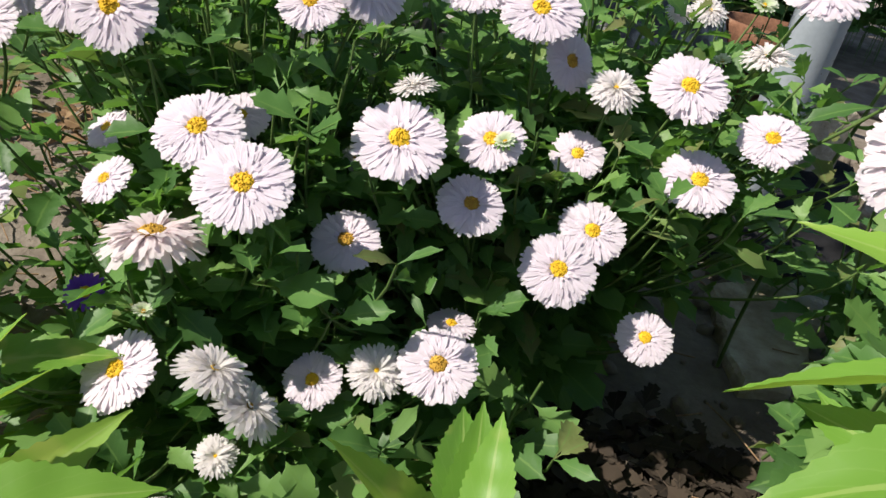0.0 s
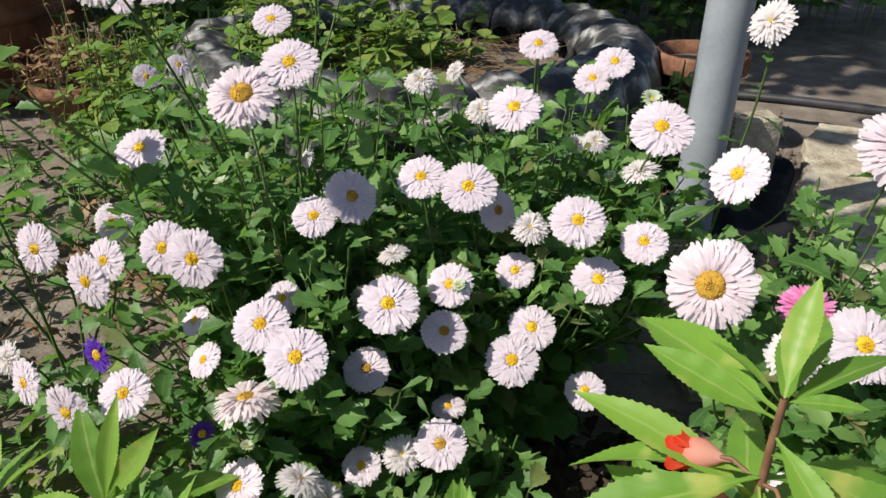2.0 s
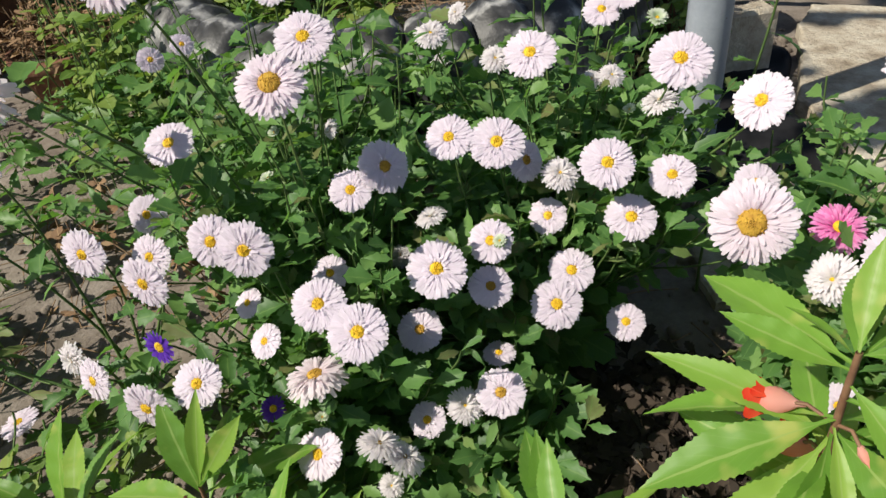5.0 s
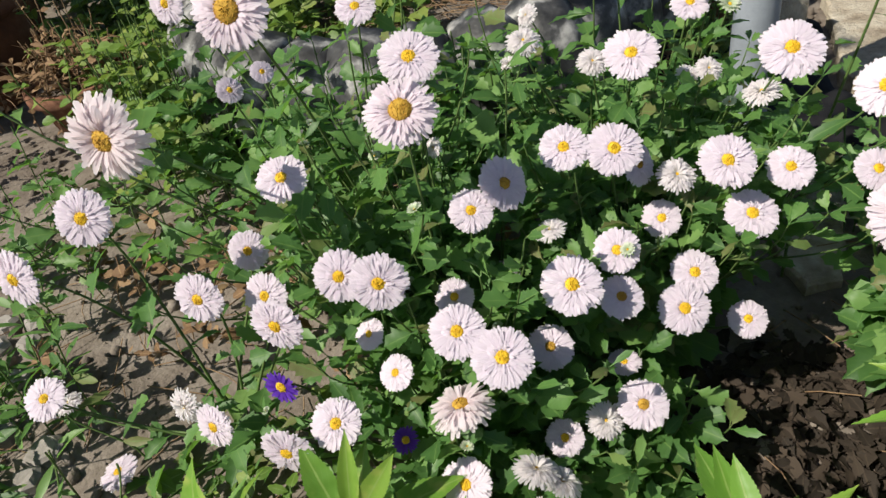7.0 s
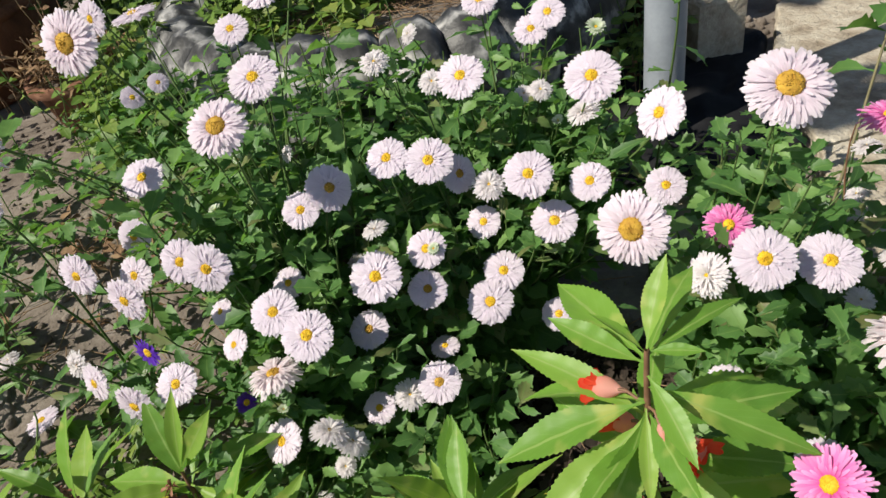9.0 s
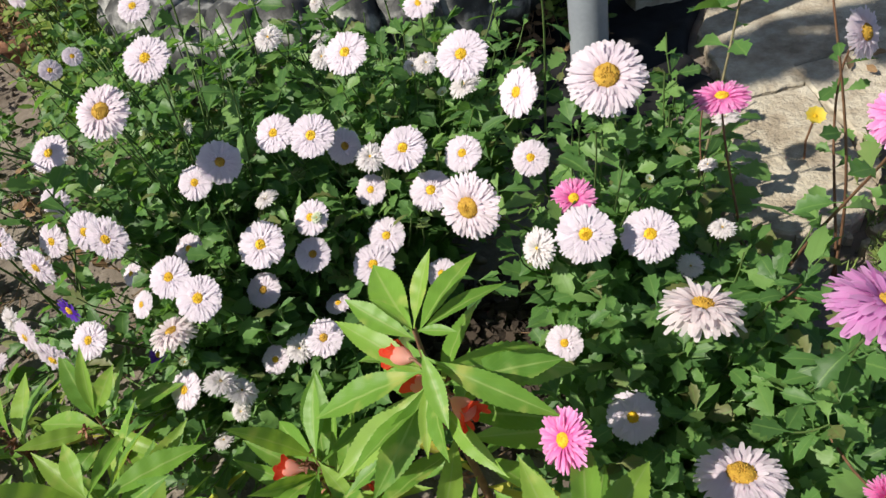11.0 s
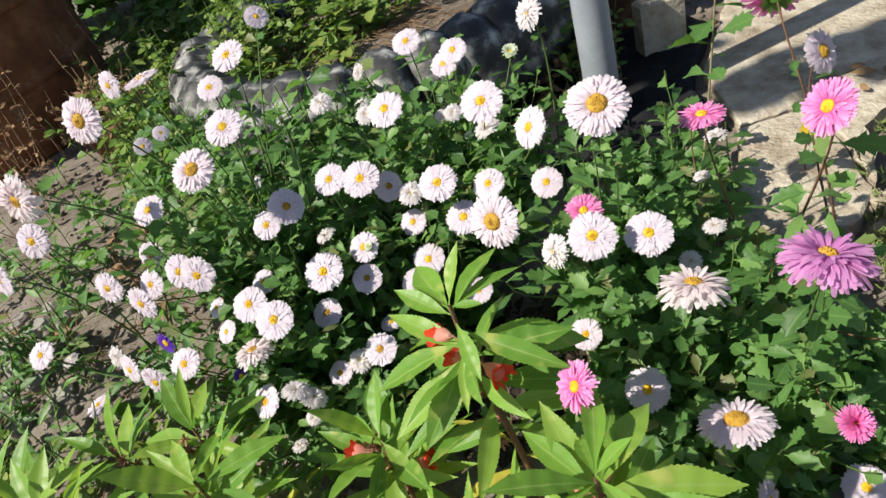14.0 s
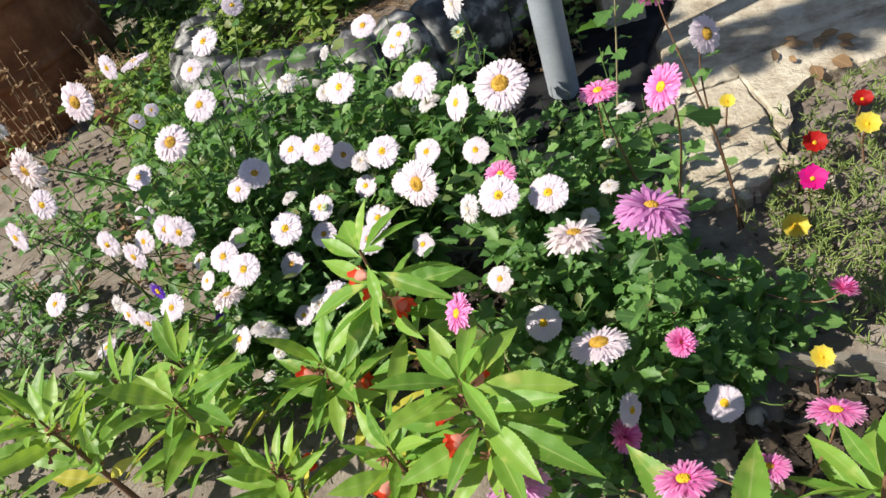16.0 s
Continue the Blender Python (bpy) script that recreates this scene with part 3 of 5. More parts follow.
        row(34, 0.35, 0.068, 0.32, -0.32, 0.09, 0.02, 2.4)
        row(28, 0.28, 0.060, 0.55, -0.40, 0.09, 0.02, 2.6)
        row(20, 0.2, 0.05, 0.9, -0.4, 0.09, 0.02, 2.8)
        centre(0.14, 0.08, 80, 0.014)
    elif kind == "v":
        row(22, 0.37, 0.10, 0.12, -0.1, 0.13, 0.0)
        row(14, 0.32, 0.09, 0.3, -0.1, 0.13, 0.01)
        centre(0.155, 0.07, 60, 0.016)
    elif kind == "g":
        row(16, 0.30, 0.12, 0.6, -0.2, 0.10, 0.0)
        row(14, 0.22, 0.10, 1.2, -0.4, 0.07, 0.05)
        centre(0.08, 0.06, 14, 0.016)
    elif kind in "rhy":
        for k in range(5 if kind == "h" else 9):
            m = 5 if kind == "h" else 9
            a = 2 * math.pi * k / m
            sh = petal_shape(rng, 0.46, 0.52 if kind == "h" else 0.36, 0.25, 0.15, 5, 6, 0.03, 0.25)
            petals.add(sh, Matrix.Rotation(a, 3, "Z") @ Matrix.Rotation(0.15, 3, "Y"), (0, 0, 0.01 * (k % 2)))
        centre(0.09, 0.10, 24, 0.022)
    cup = Heap()
    for k in range(12):
        sh = petal_shape(rng, 0.22 if kind not in "g" else 0.42, 0.09, -0.15 if kind != "g" else 0.2, -0.2, r0=0.02)
        cup.add(sh, Matrix.Rotation(2 * math.pi * k / 12, 3, "Z"), (0, 0, -0.02))
    cap = lathe([(0.0, -0.11), (0.06, -0.10), (0.12, -0.05), (0.13, 0.0)], 10)
    cup.add(cap, np.eye(3), (0, 0, 0))
    old = kind in "odnm"
    return (petals.mesh("petals", PETALS["w" if kind == "n" else kind]), disc.mesh("disc", DISC_OLD if old else DISC), cup.mesh("sepals", SEPAL))


BLOOMS = {}
for kind in "wnobdpxmvgrhy":
    BLOOMS[kind] = [flower_shapes(kind, 31 * ord(kind) + i) for i in range({"w": 6, "n": 3, "b": 4, "p": 3, "o": 2, "d": 3}.get(kind, 1))]

FACING = {"": (-0.10, -0.55, 0.80), "l": (-0.75, -0.35, 0.55), "r": (0.55, -0.45, 0.70), "u": (-0.15, 0.06, 0.97), "f": (0, -0.9, 0.4), "b": (0.2, 0.85, 0.3), "a": (0.0, 0.06, 1.0), "t": (0.05, 0.35, 0.93),
          "h": (-0.46, -0.86, 0.17), "c": (-0.25, -0.86, 0.42), "s": (-0.55, -0.75, 0.36), "k": (-0.42, -0.48, 0.77), "e": (0.42, -0.72, 0.52), "z": (0.22, 0.10, 0.97), "i": (0.40, 0.10, 0.86), "j": (0.72, -0.62, 0.30)}
NAMES = {"w": "flower_head", "b": "flower_head", "g": "flower_bud"}


def bloom(parent, kind, at, normal, diameter, pick, spin):
    n = Vector(normal).normalized()
    turn = n.to_track_quat("Z", "Y").to_matrix().to_4x4() @ Matrix.Rotation(spin, 4, "Z")
    m = Matrix.Translation(at) @ turn @ Matrix.Diagonal((diameter, diameter, diameter, 1))
    petals, disc, cup = BLOOMS[kind][pick % len(BLOOMS[kind])]
    head = part(NAMES.get(kind, "flower_head"), petals, parent, at=m)
    part("disc", disc, head, at=m)
    part("calyx", cup, head, at=m)


# ---- leaves and stems ----
lrng = random.Random(5)


def lobed_leaf(rng, width, teeth, deep, cup, droop, twist, peak=0.55, stalk=0.2):
    """A broad wedge-shaped leaf with a few large forward-pointing teeth, one unit long."""
    rows = []

    def half(t):
        return 0.5 * width * math.sin(math.pi * min(0.985, max(0.015, t)) ** (math.log(0.5) / math.log(peak))) ** 0.85

    def row(y, w, ahead):
        sag = -droop * y * y
        left, right = rng.uniform(0.85, 1.12), rng.uniform(0.85, 1.12)
        bend = rng.uniform(-0.06, 0.06)
        rows.append([(-w * left + twist * y * y, y + ahead, sag + cup * w + bend * width), (twist * y * y, y, sag), (w * right + twist * y * y, y + ahead, sag + cup * w - bend * width)])

    row(0.0, 0.012, 0.0)
    row(stalk * 0.7, 0.016, 0.0)
    for k in range(teeth):
        t0, t1 = (k + 0.15) / (teeth + 0.7), (k + 0.85) / (teeth + 0.7)
        row(stalk + (1 - stalk) * t0, half(t0) * (1 - deep) + 0.012, 0.0)
        row(stalk + (1 - stalk) * t1, half(t1) * 1.06, 0.035)
    row(0.93, half(0.93) * 0.55, 0.0)
    row(1.0, 0.006, 0.0)
    return strip(rows)


ASTER_LEAVES = [lobed_leaf(lrng, *q) for q in ((0.58, 3, 0.30, 0.30, 0.15, 0.05), (0.50, 4, 0.32, 0.50, 0.35, -0.08), (0.36, 3, 0.28, 0.25, 0.5, 0.1), (0.64, 3, 0.36, 0.40, 0.05, 0.0), (0.45, 4, 0.28, 0.55, 0.25, 0.06), (0.30, 2, 0.28, 0.2, 0.3, -0.1), (0.55, 4, 0.38, 0.2, -0.1, 0.04))]
NARROW_LEAVES = [leaf_shape(lrng, 1.0, w, 2, 0.12, 0.25, dr, tw, 3, 0.5, 0.05) for w, dr, tw in ((0.22, 0.3, 0.1), (0.28, 0.1, -0.08), (0.18, 0.5, 0.05))]
BALSAM_LEAVES = [leaf_shape(lrng, 1.0, w, 22, 0.085, fo, dr, tw, 5, 0.52, 0.05, 0.03, 1.1) for w, fo, dr, tw in ((0.27, 0.30, 0.16, 0.04), (0.20, 0.25, 0.34, -0.05), (0.26, 0.28, 0.08, 0.06), (0.19, 0.45, 0.20, -0.02), (0.22, 0.36, 0.22, 0.07))]
FAR_LEAVES = [leaf_shape(lrng, 1.0, w, 0, 0.0, 0.2, dr, 0.0, 3, 0.45, 0.15) for w, dr in ((0.75, 0.2), (0.55, 0.4))]
WEED_LEAVES = [leaf_shape(lrng, 1.0, w, 3, 0.15, 0.2, dr, 0.0, 3, 0.45, 0.15) for w, dr in ((0.75, 0.2), (0.6, 0.4), (0.4, 0.1))]


def leaf_mesh(shapes, name, mat):
    return [mesh(name, s[0], s[1], mat, s[2]) for s in shapes]


ASTER_LEAF_MESH = leaf_mesh(ASTER_LEAVES, "leaf", ASTER_LEAF)
NARROW_MESH = leaf_mesh(NARROW_LEAVES, "leaf", ASTER_LEAF)
BALSAM_MESH = leaf_mesh(BALSAM_LEAVES, "leaf", BALSAM_LEAF)
DRY_MESH = leaf_mesh(WEED_LEAVES, "fallen_leaf", DRY_LEAF)
BALSAM_OLD_MESH = leaf_mesh(BALSAM_LEAVES[:2], "leaf", BALSAM_OLD)


def leaf_turn(rng, az, rise, sunward=0.5):
    f = Vector((math.cos(az), math.sin(az), rise))
    n = Vector((0, 0, 0.7)) + SUN_FROM * sunward * 1.3 + Vector((rng.uniform(-1, 1), rng.uniform(-1, 1), rng.uniform(-0.5, 0.5))) * 0.74
    return frame_of(f, n)


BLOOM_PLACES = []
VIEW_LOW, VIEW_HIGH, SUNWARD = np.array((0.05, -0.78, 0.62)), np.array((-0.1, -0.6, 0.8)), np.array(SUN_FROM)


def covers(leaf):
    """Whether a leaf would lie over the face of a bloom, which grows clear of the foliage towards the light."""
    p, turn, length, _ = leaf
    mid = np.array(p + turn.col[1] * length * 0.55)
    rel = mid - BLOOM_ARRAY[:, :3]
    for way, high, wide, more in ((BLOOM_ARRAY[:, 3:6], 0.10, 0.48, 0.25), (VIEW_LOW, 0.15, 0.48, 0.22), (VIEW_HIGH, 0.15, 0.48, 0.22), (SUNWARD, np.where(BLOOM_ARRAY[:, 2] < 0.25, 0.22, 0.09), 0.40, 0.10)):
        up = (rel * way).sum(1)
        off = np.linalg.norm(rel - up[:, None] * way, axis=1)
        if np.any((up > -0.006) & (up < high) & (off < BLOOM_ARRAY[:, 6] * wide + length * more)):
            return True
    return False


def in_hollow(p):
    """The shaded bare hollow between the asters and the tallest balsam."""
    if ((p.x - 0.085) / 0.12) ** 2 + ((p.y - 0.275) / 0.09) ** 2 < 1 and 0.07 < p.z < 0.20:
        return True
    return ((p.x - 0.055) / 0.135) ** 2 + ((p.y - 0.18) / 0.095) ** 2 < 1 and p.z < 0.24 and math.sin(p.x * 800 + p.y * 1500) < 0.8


def over_path(p):
    """The sunlit concrete, which only a few leaves overhang."""
    thin = math.sin(p.x * 900 + p.y * 1300)
    if 0.25 < p.x < 0.43 and 0.41 < p.y < 0.64 and p.z < 0.22 or 0.16 < p.x < 0.37 and 0.28 < p.y < 0.46 and 0.03 < p.z < 0.25:
        return thin < 0.7
    if p.x > 0.30 and p.y < -0.035 + 0.4 * (p.x - 0.44):
        return thin < 0.88
    return thin < 0.5 and (0.49 < p.x < 0.74 and 0.38 < p.y < 0.70 or 0.40 < p.x < 0.64 and 0.14 < p.y < 0.46 and p.z > 0.10)


def over_bare_soil(p):
    """The dry bare patch among the sprawling stems at the bed's edge."""
    thin = math.sin(p.x * 1100 + p.y * 700)
    return -0.60 < p.x < -0.38 and 0.42 < p.y < 0.72 and p.z < 0.22 and thin < 0.25


class Plant:
    """A herb with stems from one root, leaves along them and blooms at their ends."""

    def __init__(self, name, base, label, category, seed, shapes, meshes, leaf_mat, stem_mat, most=110, group=""):
        self.rng, self.base = random.Random(seed), Vector(base)
        self.top = thing(name, base, label, category, group)
        self.shapes, self.meshes, self.mat, self.stem_mat = shapes, meshes, leaf_mat, stem_mat
        self.leaves, self.most, self.twigs, self.shoots = [], most, Heap(), []

    def stem(self, tip, normal, leaves, size, thick=0.0016, start=0.3, bare=0.02, spread=0.012, single=True):
        r = self.rng
        tip, n = Vector(tip), Vector(normal).normalized()
        root = self.base + Vector((r.uniform(-1, 1), r.uniform(-1, 1), 0)) * spread
        flat = Vector((tip.x - root.x, tip.y - root.y, 0))
        reach = (tip - root).length
        p1 = root + flat * 0.22 + Vector((0, 0, 0.42 * tip.z)) + Vector((r.uniform(-1, 1), r.uniform(-1, 1), 0)) * 0.02
        p2 = tip - (n * 0.55 + Vector((0, 0, 0.6)) + flat * 0.5 / max(reach, 0.01)) * min(0.07, reach * 0.3)
        pts = bezier(root, p1, p2, tip, 12)
        radii = [thick * (1.35 - 0.75 * i / 12) for i in range(13)]
        t = tube(pts, radii, 5, False)
        if single:
            part("stem", mesh("stem", t[0], t[1], self.stem_mat, t[2]), self.top)
        else:
            self.shoots.append((t, []))
            for k in range(3):
                turn = leaf_turn(r, r.uniform(0, 6.28), r.uniform(0.3, 1.2))
                self.shoots[-1][1].append((tip, turn, size * r.uniform(0.5, 0.8), r.randrange(len(self.shapes))))
        mine = self.leaves if single else self.shoots[-1][1]
        az = r.uniform(0, 6.28)
        for k in range(leaves):
            s = start + (1 - start - bare / max(reach, 0.05)) * (k + r.uniform(-0.3, 0.3)) / max(1, leaves)
            i = min(11, max(0, int(s * 12)))
            p = pts[i].lerp(pts[i + 1], min(1, max(0, s * 12 - i)))
            az += 2.4 + r.uniform(-0.4, 0.4)
            length = size * (1.2 - 0.5 * s) * r.uniform(0.6, 1.4)
            mine.append((p, leaf_turn(r, az, r.uniform(-0.25, 0.55)), length, r.randrange(len(self.shapes))))

    def finish(self, bare=True):
        """Leaves keep clear of the faces of the blooms; the topmost become parts, the rest one mass."""
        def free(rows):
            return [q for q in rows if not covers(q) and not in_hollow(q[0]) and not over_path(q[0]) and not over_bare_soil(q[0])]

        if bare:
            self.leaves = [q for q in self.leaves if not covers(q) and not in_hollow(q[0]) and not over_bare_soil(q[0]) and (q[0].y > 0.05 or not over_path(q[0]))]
        for t, rows in self.shoots:
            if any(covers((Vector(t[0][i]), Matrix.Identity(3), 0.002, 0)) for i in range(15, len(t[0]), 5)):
                continue
            kept = free(rows)
            if len(kept) > 0.6 * len(rows):
                self.leaves += kept
                self.twigs.add(t, np.eye(3), (0, 0, 0))
        self.leaves.sort(key=lambda q: -(q[0].z - 0.35 * q[0].y))
        for p, turn, length, k in self.leaves[: self.most]:
            m = Matrix.Translation(p) @ turn.to_4x4() @ Matrix.Diagonal((length, length, length, 1))
            part("leaf", self.meshes[k], self.top, at=m)
        heap = Heap()
        for p, turn, length, k in self.leaves[self.most:]:
            heap.add(self.shapes[k], turn, p, length)
        if heap.count:
            part("foliage", heap.mesh("foliage", self.mat), self.top, kind="stuff")
        if self.twigs.count:
            part("twig", self.twigs.mesh("twig", self.stem_mat), self.top, kind="stuff")


def bloom_normal(face, x, y, z):
    r = random.Random(int(x * 1000) * 7919 + int(y * 1000) * 31 + int(z * 1000))
    n = Vector(FACING[face]) + Vector((r.uniform(-1, 1), r.uniform(-1, 1), r.uniform(-1, 1))) * 0.11
    return n.normalized()


def aster(name, base, label, rows, seed, per=13, size=0.036, shoots=0, shoot_leaves=15, narrow=False, stem=None, drop=(0.02, 0.08), wide=0.05, most=110, buds=0.05, bare=True, first=0.3):
    shapes, meshes = (NARROW_LEAVES, NARROW_MESH) if narrow else (ASTER_LEAVES, ASTER_LEAF_MESH)
    plant = Plant(name, base, label, "flower", seed, shapes, meshes, ASTER_LEAF, stem or STEM, most, "asters in the bed")
    r = plant.rng
    for kind, face, x, y, z, d in rows:
        n = bloom_normal(face, x, y, z)
        at = Vector((x, y, z))
        bloom(plant.top, kind, at, n, d * 1.02, r.randrange(60), r.uniform(0, 6.28))
        plant.stem(at - n * 0.11 * d, n, per, size, start=first)
    for _ in range(shoots):
        a, b = r.choice(rows), r.choice(rows)
        q = r.random()
        tip = Vector(a[2:5]).lerp(Vector(b[2:5]), q)
        tip += Vector((r.gauss(0, wide), r.gauss(0, wide), -r.uniform(*drop)))
        tip.z = max(tip.z, 0.07)
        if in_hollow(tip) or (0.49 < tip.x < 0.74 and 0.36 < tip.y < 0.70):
            continue
        plant.stem(tip, (r.uniform(-0.4, 0.4), r.uniform(-0.6, 0.2), 1), shoot_leaves, size * r.uniform(0.85, 1.2), 0.0013, 0.2, 0.0, 0.03, False)
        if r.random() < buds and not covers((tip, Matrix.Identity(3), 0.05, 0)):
            bloom(plant.top, "g", tip + Vector((0, 0, 0.002)), (r.uniform(-0.5, 0.3), r.uniform(-0.6, 0.2), 1), r.uniform(0.010, 0.017), 0, 0.0)
    plant.finish(bare)
    return plant


WHITE_MIDDLE = [
    ("w", "", -0.104, 0.271, 0.263, 0.051), ("n", "", -0.126, 0.274, 0.195, 0.041), ("w", "", -0.051, 0.303, 0.259, 0.040),
    ("n", "", -0.058, 0.278, 0.228, 0.039), ("w", "", 0.002, 0.277, 0.194, 0.047), ("w", "", 0.023, 0.301, 0.211, 0.043),
    ("w", "", 0.074, 0.286, 0.147, 0.037), ("w", "", 0.015, 0.353, 0.240, 0.037), ("w", "", 0.084, 0.316, 0.249, 0.048),
    ("w", "", 0.065, 0.333, 0.301, 0.050), ("w", "", 0.127, 0.331, 0.278, 0.042), ("w", "", -0.071, 0.372, 0.331, 0.044),
    ("w", "", -0.030, 0.358, 0.326, 0.050), ("n", "e", -0.001, 0.371, 0.295, 0.041), ("b", "", 0.026, 0.349, 0.288, 0.035),
    ("b", "", -0.098, 0.219, 0.147, 0.033), ("n", "", -0.066, 0.214, 0.161, 0.043), ("w", "u", -0.054, 0.281, 0.141, 0.031),
    ("b", "u", -0.099, 0.338, 0.272, 0.030), ("b", "", -0.132, 0.384, 0.199, 0.025),
]
WHITE_FRONT = [
    ("w", "", -0.177, 0.233, 0.242, 0.050), ("w", "", -0.206, 0.259, 0.257, 0.046), ("w", "", -0.197, 0.314, 0.245, 0.034),
    ("n", "e", -0.133, 0.350, 0.324, 0.047), ("w", "", -0.166, 0.343, 0.310, 0.039), ("o", "", -0.209, 0.327, 0.424, 0.055),
    ("w", "", -0.185, 0.430, 0.421, 0.053), ("w", "c", -0.257, 0.286, 0.304, 0.047), ("w", "c", -0.287, 0.310, 0.302, 0.044),
    ("d", "u", -0.218, 0.223, 0.212, 0.050), ("w", "k", -0.229, 0.197, 0.145, 0.044), ("b", "i", -0.174, 0.173, 0.174, 0.037),
    ("b", "i", -0.156, 0.166, 0.160, 0.036), ("b", "", -0.172, 0.170, 0.121, 0.022), ("b", "u", -0.205, 0.163, 0.086, 0.024),
    ("w", "", -0.133, 0.227, 0.128, 0.034), ("w", "k", -0.278, 0.322, 0.221, 0.029), ("w", "k", -0.263, 0.279, 0.209, 0.032),
    ("b", "l", -0.178, 0.431, 0.329, 0.020), ("w", "", -0.315, 0.385, 0.361, 0.044),
]
WHITE_SIDE = [
    ("w", "c", -0.374, 0.430, 0.268, 0.039), ("w", "h", -0.345, 0.290, 0.285, 0.046), ("w", "h", -0.413, 0.356, 0.281, 0.046),
    ("w", "c", -0.359, 0.358, 0.265, 0.041), ("w", "", -0.320, 0.246, 0.204, 0.043), ("w", "s", -0.439, 0.317, 0.164, 0.043),
    ("b", "s", -0.468, 0.351, 0.165, 0.037), ("w", "h", -0.364, 0.239, 0.194, 0.047), ("w", "c", -0.479, 0.385, 0.369, 0.048),
    ("w", "u", -0.598, 0.413, 0.033, 0.045), ("b", "u", -0.655, 0.504, 0.071, 0.034), ("w", "", -0.620, 0.420, 0.160, 0.045),
    ("w", "h", -0.550, 0.377, 0.333, 0.050),
]
WHITE_BACK = [
    ("w", "l", 0.193, 0.316, 0.348, 0.050), ("w", "", 0.148, 0.383, 0.367, 0.056), ("b", "u", 0.147, 0.417, 0.310, 0.038),
    ("b", "", 0.093, 0.464, 0.323, 0.023), ("b", "", 0.110, 0.453, 0.329, 0.027), ("w", "", 0.023, 0.442, 0.370, 0.052),
    ("b", "", -0.007, 0.463, 0.361, 0.030), ("b", "", -0.065, 0.495, 0.384, 0.034), ("b", "u", -0.036, 0.676, 0.284, 0.033),
    ("b", "l", -0.018, 0.641, 0.353, 0.028), ("w", "", 0.117, 0.510, 0.377, 0.039), ("w", "", 0.134, 0.495, 0.398, 0.039),
    ("w", "", 0.073, 0.587, 0.396, 0.044), ("g", "", 0.222, 0.609, 0.321, 0.031),
]
WHITE_FAR = [
    ("w", "e", -0.135, 0.660, 0.478, 0.036),
    ("w", "", -0.168, 0.537, 0.475, 0.050), ("w", "", -0.215, 0.547, 0.436, 0.040), ("w", "e", -0.360, 0.570, 0.374, 0.028),
    ("w", "e", -0.322, 0.565, 0.387, 0.024), ("w", "h", -0.415, 0.700, 0.438, 0.046), ("w", "u", -0.358, 0.690, 0.436, 0.060),
    ("b", "b", -0.585, 0.560, 0.450, 0.050), ("o", "c", -0.308, 0.354, 0.513, 0.056), ("d", "h", -0.407, 0.311, 0.461, 0.059),
]
WHITE_PATH = [
    ("o", "s", 0.118, 0.182, 0.326, 0.062), ("o", "", 0.256, 0.214, 0.408, 0.068), ("w", "", 0.214, 0.146, 0.296, 0.052),
    ("w", "", 0.275, 0.151, 0.273, 0.051), ("w", "", 0.198, 0.308, 0.269, 0.040), ("b", "l", 0.172, 0.155, 0.283, 0.039),
    ("b", "u", 0.383, 0.277, 0.231, 0.021), ("b", "u", 0.425, 0.332, 0.246, 0.031),
]
WHITE_LOW = [
    ("d", "t", 0.286, 0.058, 0.273, 0.067), ("b", "", 0.321, 0.162, 0.206, 0.026), ("b", "u", 0.356, 0.176, 0.235, 0.026),
    ("w", "", 0.221, 0.035, 0.167, 0.046), ("o", "t", 0.274, -0.058, 0.210, 0.067), ("w", "", 0.182, 0.123, 0.179, 0.036),
    ("w", "", 0.404, -0.060, 0.043, 0.046), ("w", "j", 0.289, -0.089, 0.120, 0.040),
]
VIOLET = [
    ("v", "h", -0.367, 0.315, 0.193, 0.035), ("v", "", -0.270, 0.258, 0.145, 0.024),
]
PINK_PATH = [
    ("p", "", 0.223, 0.224, 0.272, 0.043), ("p", "u", 0.377, 0.249, 0.335, 0.052), ("p", "l", 0.405, 0.050, 0.434, 0.047),
    ("x", "", 0.351, -0.106, 0.234, 0.032), ("x", "i", 0.560, -0.027, 0.150, 0.035),
]
PINK_FRONT = [
    ("p", "l", 0.142, -0.062, 0.320, 0.042),
]
PINK_LOW = [
    ("x", "r", 0.274, -0.094, 0.080, 0.044), ("p", "t", 0.458, -0.203, 0.200, 0.050),
    ("p", "t", 0.305, -0.232, 0.200, 0.055), ("p", "t", 0.386, -0.224, 0.170, 0.040),
]
TALL = [
    ("o", "e", 0.536, 0.289, 0.343, 0.052), ("x", "b", 0.472, 0.270, 0.435, 0.068),
]
BRANCH = [
    ("w", "", 0.445, 0.345, 0.475, 0.052),
]
SLENDER = [
    ("b", "l", 0.228, 0.380, 0.459, 0.040),
]
MAUVE = [
    ("m", "z", 0.356, -0.044, 0.366, 0.068), ("m", "u", 0.152, -0.196, 0.200, 0.060),
]
for rows in (WHITE_MIDDLE, WHITE_FRONT, WHITE_SIDE, WHITE_BACK, WHITE_FAR, WHITE_PATH, WHITE_LOW, VIOLET, PINK_PATH, PINK_FRONT, PINK_LOW, TALL, BRANCH, SLENDER, MAUVE):
    BLOOM_PLACES += [(x, y, z, *bloom_normal(face, x, y, z), d) for _, face, x, y, z, d in rows]
BLOOM_ARRAY = np.array(BLOOM_PLACES)
aster("aster_plant", (0.02, 0.42, 0), "bushy aster plant in full white bloom", WHITE_MIDDLE, 1, 14, 0.042, 320, 15, drop=(0.0, 0.05))
